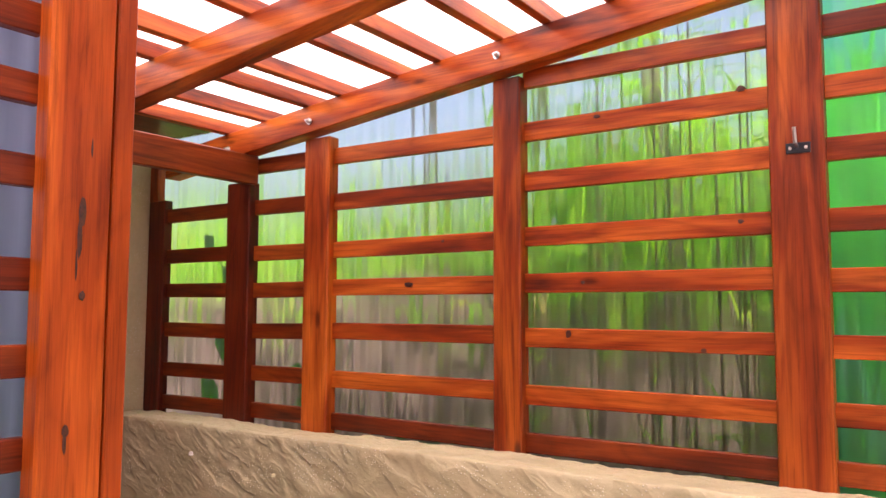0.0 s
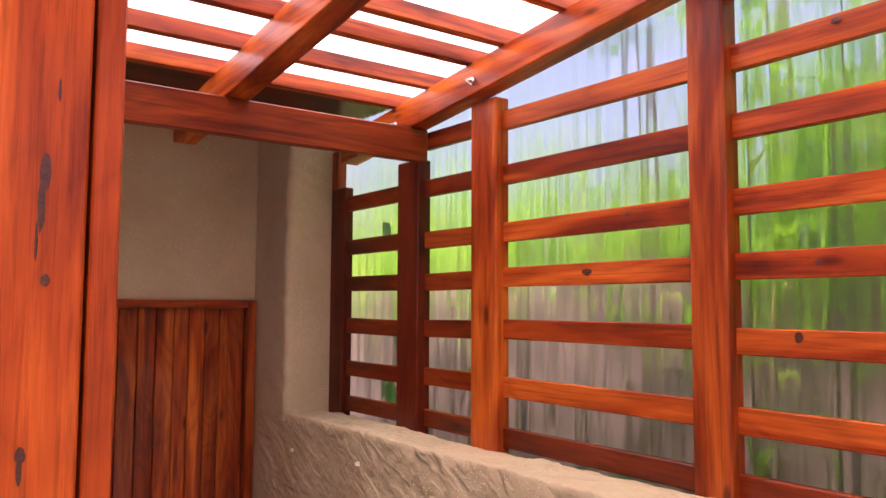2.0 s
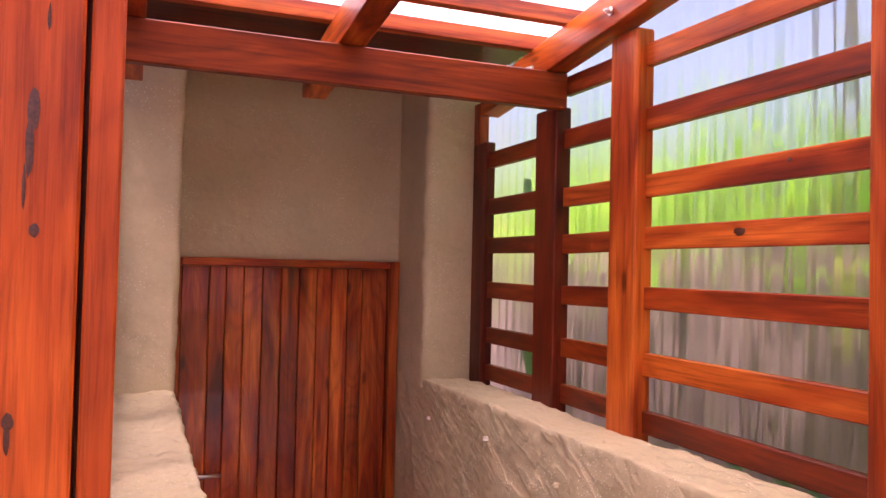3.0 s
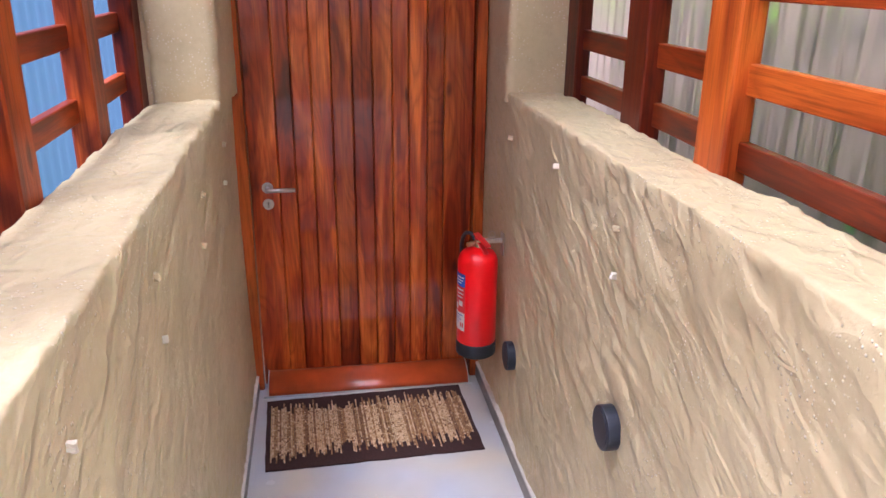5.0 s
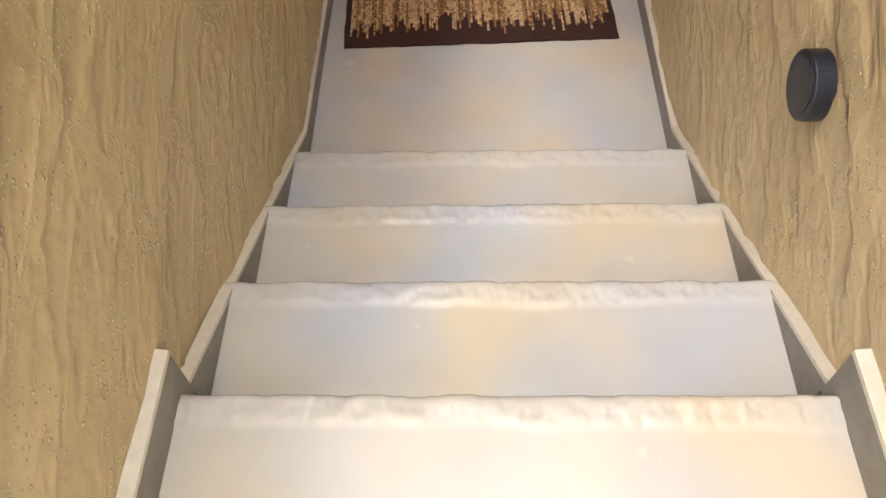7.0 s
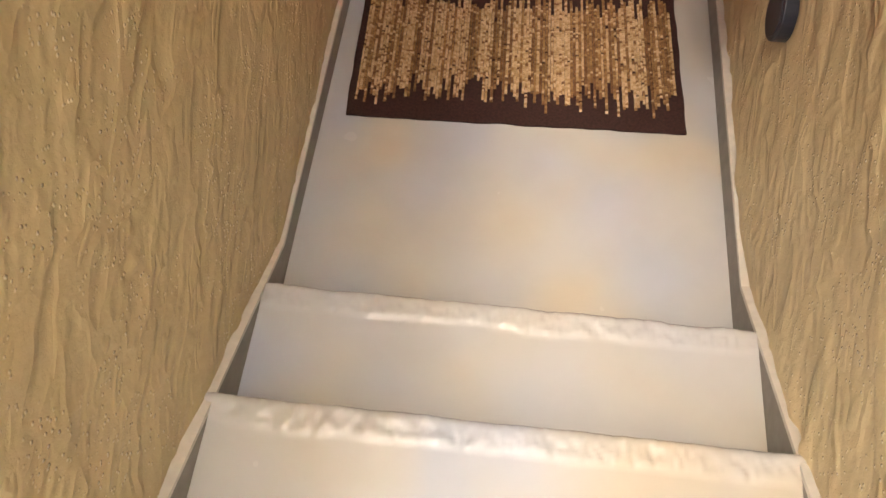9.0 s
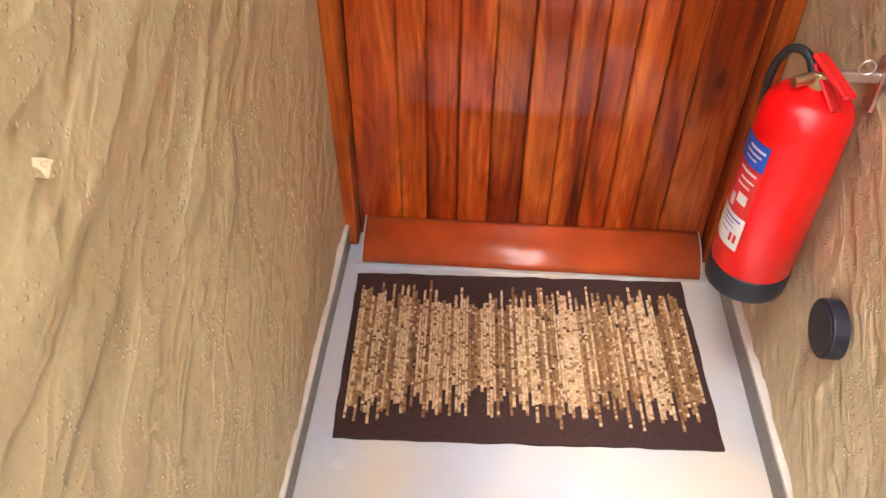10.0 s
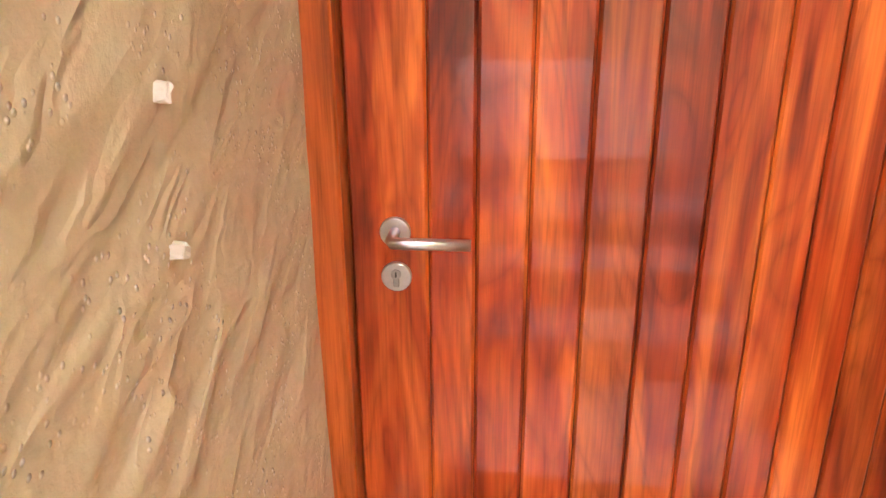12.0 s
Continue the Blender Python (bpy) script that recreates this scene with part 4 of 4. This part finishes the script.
vs = [gbm.verts.new(v) for v in ((-S, -S, -0.13), (S, -S, -0.13), (S, S, -0.13), (-S, S, -0.13))]
gbm.faces.new(vs)
tagged(part("ground", gbm, EARTH), "bare brown earth around the building", "ground", kind="structure")


def bank(name, x0, y0, y1, h0, h1, thick):
    bm = bmesh.new()
    rows = []
    n = 60
    for i in range(n + 1):
        y = y0 + (y1 - y0) * i / n
        f = min(1.0, max(0.0, (y + 4.0) / 0.7))
        top = 0.9 + (h1 - 0.9) * f * f * (3 - 2 * f) + 0.2 * noise.noise(Vector((y * 1.1, 3, 1)))
        row = []
        for k in range(15):
            f = k / 14
            row.append(bm.verts.new((x0 + thick * f * f + 0.12 * noise.noise(Vector((y * 2.4, f * 4, 9))), y, -0.13 + (top + 0.13) * f)))
        row.append(bm.verts.new((x0 + thick + 3.0, y, top + 0.3)))
        rows.append(row)
    for a, b in zip(rows, rows[1:]):
        for k in range(len(a) - 1):
            bm.faces.new((a[k], a[k + 1], b[k + 1], b[k]))
    return tagged(part(name, bm, EARTH, smooth=True), "sloping bank of bare brown earth", "bank", kind="structure")


bank("bank", 1.3, -6.5, 4.0, 2.2, 2.15, 0.7)


def blade(verts, faces, root, rise, lean, width, droop):
    """One long reed leaf, folded along its midrib."""
    o = len(verts)
    n = 6
    side = Vector((-lean.y, lean.x, 0)).normalized() if lean.length > 1e-4 else Vector((1, 0, 0))
    for k in range(n + 1):
        t = k / n
        c = root + Vector((0, 0, rise * (t - droop * t * t))) + lean * (t * t)
        w = width * (1 - t) ** 0.7 * (0.4 + 1.2 * min(t * 3, 1))
        verts += [tuple(c - side * w), tuple(c + Vector((0, 0, -w * 0.5))), tuple(c + side * w)]
    for k in range(n):
        a = o + 3 * k
        faces += [(a, a + 1, a + 4, a + 3), (a + 1, a + 2, a + 5, a + 4)]


def reeds(name, count, xs, ys, zs, rises, seed, label):
    rng = random.Random(seed)
    verts, faces = [], []
    for _ in range(count):
        root = Vector((rng.uniform(*xs), rng.uniform(*ys), rng.uniform(*zs)))
        a = rng.uniform(0, 2 * math.pi)
        reach = rng.uniform(0.1, 0.7)
        lean = Vector((math.cos(a), math.sin(a), 0)) * reach
        if root.x > 0:
            lean.x = lean.x if root.x + lean.x > 1.0 else abs(lean.x)
        else:
            lean *= 0.3
            lean.x = lean.x if root.x + lean.x < -1.0 else -abs(lean.x)
        blade(verts, faces, root, rng.uniform(*rises), lean, rng.uniform(0.005, 0.016), rng.uniform(0.1, 0.7))
    me = bpy.data.meshes.new(name)
    me.from_pydata(verts, [], faces)
    me.materials.append(LEAF)
    return tagged(new(name, me), label, "reeds", kind="stuff")


reeds("reeds", 1250, (1.6, 3.2), (-4.2, -2.3), (1.8, 2.6), (0.5, 1.5), 1, "tall green reeds growing on the bank")
reeds("reeds", 520, (1.6, 3.0), (-2.6, 1.4), (1.7, 2.3), (0.25, 1.0), 2, "lower green reeds growing on the bank")
reeds("reeds", 1000, (1.15, 2.2), (-6.4, -3.9), (0.4, 2.3), (0.6, 1.7), 3, "dense green reeds beside the screen")
reeds("reeds", 700, (2.2, 4.2), (-2.8, 2.4), (1.9, 2.4), (0.6, 1.9), 9, "tall thin reeds further back on the bank")
reeds("reeds", 160, (-2.6, -1.1), (-2.15, -1.4), (0.6, 1.4), (0.8, 1.5), 5, "green reeds behind the bluish sheet")


def dry_stems(count, seed):
    """Thin dead stems standing and leaning against the bank."""
    rng = random.Random(seed)
    bm = bmesh.new()
    for _ in range(count):
        x, y = rng.uniform(1.02, 1.6), rng.uniform(-4.2, -0.4)
        h = rng.uniform(1.5, 2.5)
        l1, l2 = rng.uniform(0, 0.2), rng.uniform(-0.35, 0.35)
        tube_bm([(x, y, -0.13), (x + l1 * 0.5, y + l2 * 0.4, h * 0.6), (x + l1, y + l2, h)], [0.007, 0.005, 0.002], 4, bm)
    return tagged(part("dry_stems", bm, STALK), "dead brown stems standing before the bank", "stems", kind="stuff")


dry_stems(220, 31)


def culm(y, x, h, lean, seed):
    rng = random.Random(seed)
    root = empty("reed_stalk", "thin upright reed stalk with narrow leaves", "reed", "reeds by the screen")
    pts = [(x + lean * (k / 8) ** 2, y + 0.5 * lean * k / 8, -0.13 + (h + 0.13) * k / 8) for k in range(9)]
    part("stem", tube_bm(pts, [0.008 * (1 - 0.7 * k / 8) for k in range(9)], 6), STALK, root)
    verts, faces = [], []
    for k in range(9):
        a = rng.uniform(0, 6.28)
        blade(verts, faces, Vector(pts[rng.randrange(4, 9)]), rng.uniform(0.1, 0.4), Vector((abs(math.cos(a)), math.sin(a), 0)) * rng.uniform(0.15, 0.45), 0.007, rng.uniform(0.2, 0.9))
    me = bpy.data.meshes.new("leaves")
    me.from_pydata(verts, [], faces)
    me.materials.append(LEAF)
    new("leaves", me).parent = root


rng = random.Random(12)
for k in range(22):
    culm(rng.uniform(-3.75, -2.75), rng.uniform(0.888, 0.97), rng.uniform(2.4, 3.4), rng.uniform(0.0, 0.14), 100 + k)


def trunk(x, y, r, h, lean):
    t = empty("tree", "slender grey tree trunk behind the plastic screen", "tree", "trees on the bank")
    pts = [(x + lean * k / 8, y + 0.1 * math.sin(k), -0.13 + (h + 0.13) * k / 8) for k in range(9)]
    part("trunk", tube_bm(pts, [r * (1 - 0.05 * k) for k in range(9)], 10), BARK, t, smooth=True)
    rng = random.Random(int(1000 * (x + y)))
    verts, faces = [], []
    for k in range(420):
        a, q = rng.uniform(0, 6.28), rng.uniform(0.05, 1.0)
        c = Vector((pts[-1][0] + math.cos(a) * q, pts[-1][1] + math.sin(a) * q, pts[-1][2] + rng.uniform(-0.9, 0.9) * (1.1 - q * 0.5)))
        b = rng.uniform(0, 6.28)
        blade(verts, faces, c, rng.uniform(-0.05, 0.12), Vector((math.cos(b), math.sin(b), 0)) * rng.uniform(0.1, 0.22), 0.025, 0.6)
    me = bpy.data.meshes.new("crown")
    me.from_pydata(verts, [], faces)
    me.materials.append(LEAF)
    new("crown", me).parent = t


trunk(2.1, -2.25, 0.05, 4.2, 0.1)
trunk(1.9, -3.0, 0.06, 4.0, -0.1)
trunk(2.5, -1.3, 0.05, 4.4, 0.0)
trunk(2.6, -4.4, 0.07, 4.0, 0.1)


def vine(points, sizes, seed):
    """A climbing stem with a few broad leaves close to the sheet."""
    v = empty("climbing_plant", "green climbing plant with broad leaves against the sheet", "plant", "plants by the screen")
    part("stem", tube_bm(points, 0.004, 6), STALK, v)
    rng = random.Random(seed)
    for p, s in zip(points[1:], sizes):
        bm = bmesh.new()
        a = rng.uniform(-0.8, 0.8)
        rim = []
        for k in range(12):
            t = 2 * math.pi * k / 12
            r = s * (0.62 + 0.38 * math.cos(t)) * (1 + 0.14 * math.cos(3 * t))
            rim.append(bm.verts.new((p[0] + 0.3 * r * math.sin(t + 1), p[1] + r * math.sin(t + a), p[2] + s * 0.3 - r * math.cos(t + a))))
        c = bm.verts.new((p[0] - 0.01, p[1], p[2]))
        for k in range(12):
            bm.faces.new((c, rim[k], rim[(k + 1) % 12]))
        part("leaf", bm, BROAD, v)


vine([(0.96, -0.7, -0.13), (0.94, -0.75, 1.3), (0.94, -0.82, 1.62), (0.92, -0.93, 1.86), (0.92, -0.98, 2.22), (0.93, -0.8, 2.42)], (0.03, 0.13, 0.1, 0.12, 0.08), 3)
vine([(0.95, -2.6, -0.13), (0.94, -2.5, 1.2), (0.92, -2.42, 1.46), (0.91, -2.3, 1.5), (0.91, -2.12, 1.5)], (0.03, 0.05, 0.06, 0.05), 6)
vine([(0.97, -1.6, -0.13), (0.96, -1.55, 1.2), (0.96, -1.5, 1.6), (0.95, -1.45, 1.75)], (0.02, 0.09, 0.08), 4)
for k, (x, z, h) in enumerate(((-1.03, 1.5, 0.95), (-1.08, 1.4, 0.6), (-1.2, 1.5, 0.8))):
    verts, faces = [], []
    g = empty("long_leaf_plant", "long green strap leaf behind the plastic sheet", "plant", "strap leaves")
    for q in range(3):
        blade(verts, faces, Vector((x + 0.03 * q, -2.42 + 0.02 * q, z - 0.9)), h + 0.9, Vector((0.05 - 0.06 * q, 0.1, 0)), 0.02, 0.0)
    me = bpy.data.meshes.new("leaf")
    me.from_pydata(verts, [], faces)
    me.materials.append(BROAD)
    new("leaf", me).parent = g
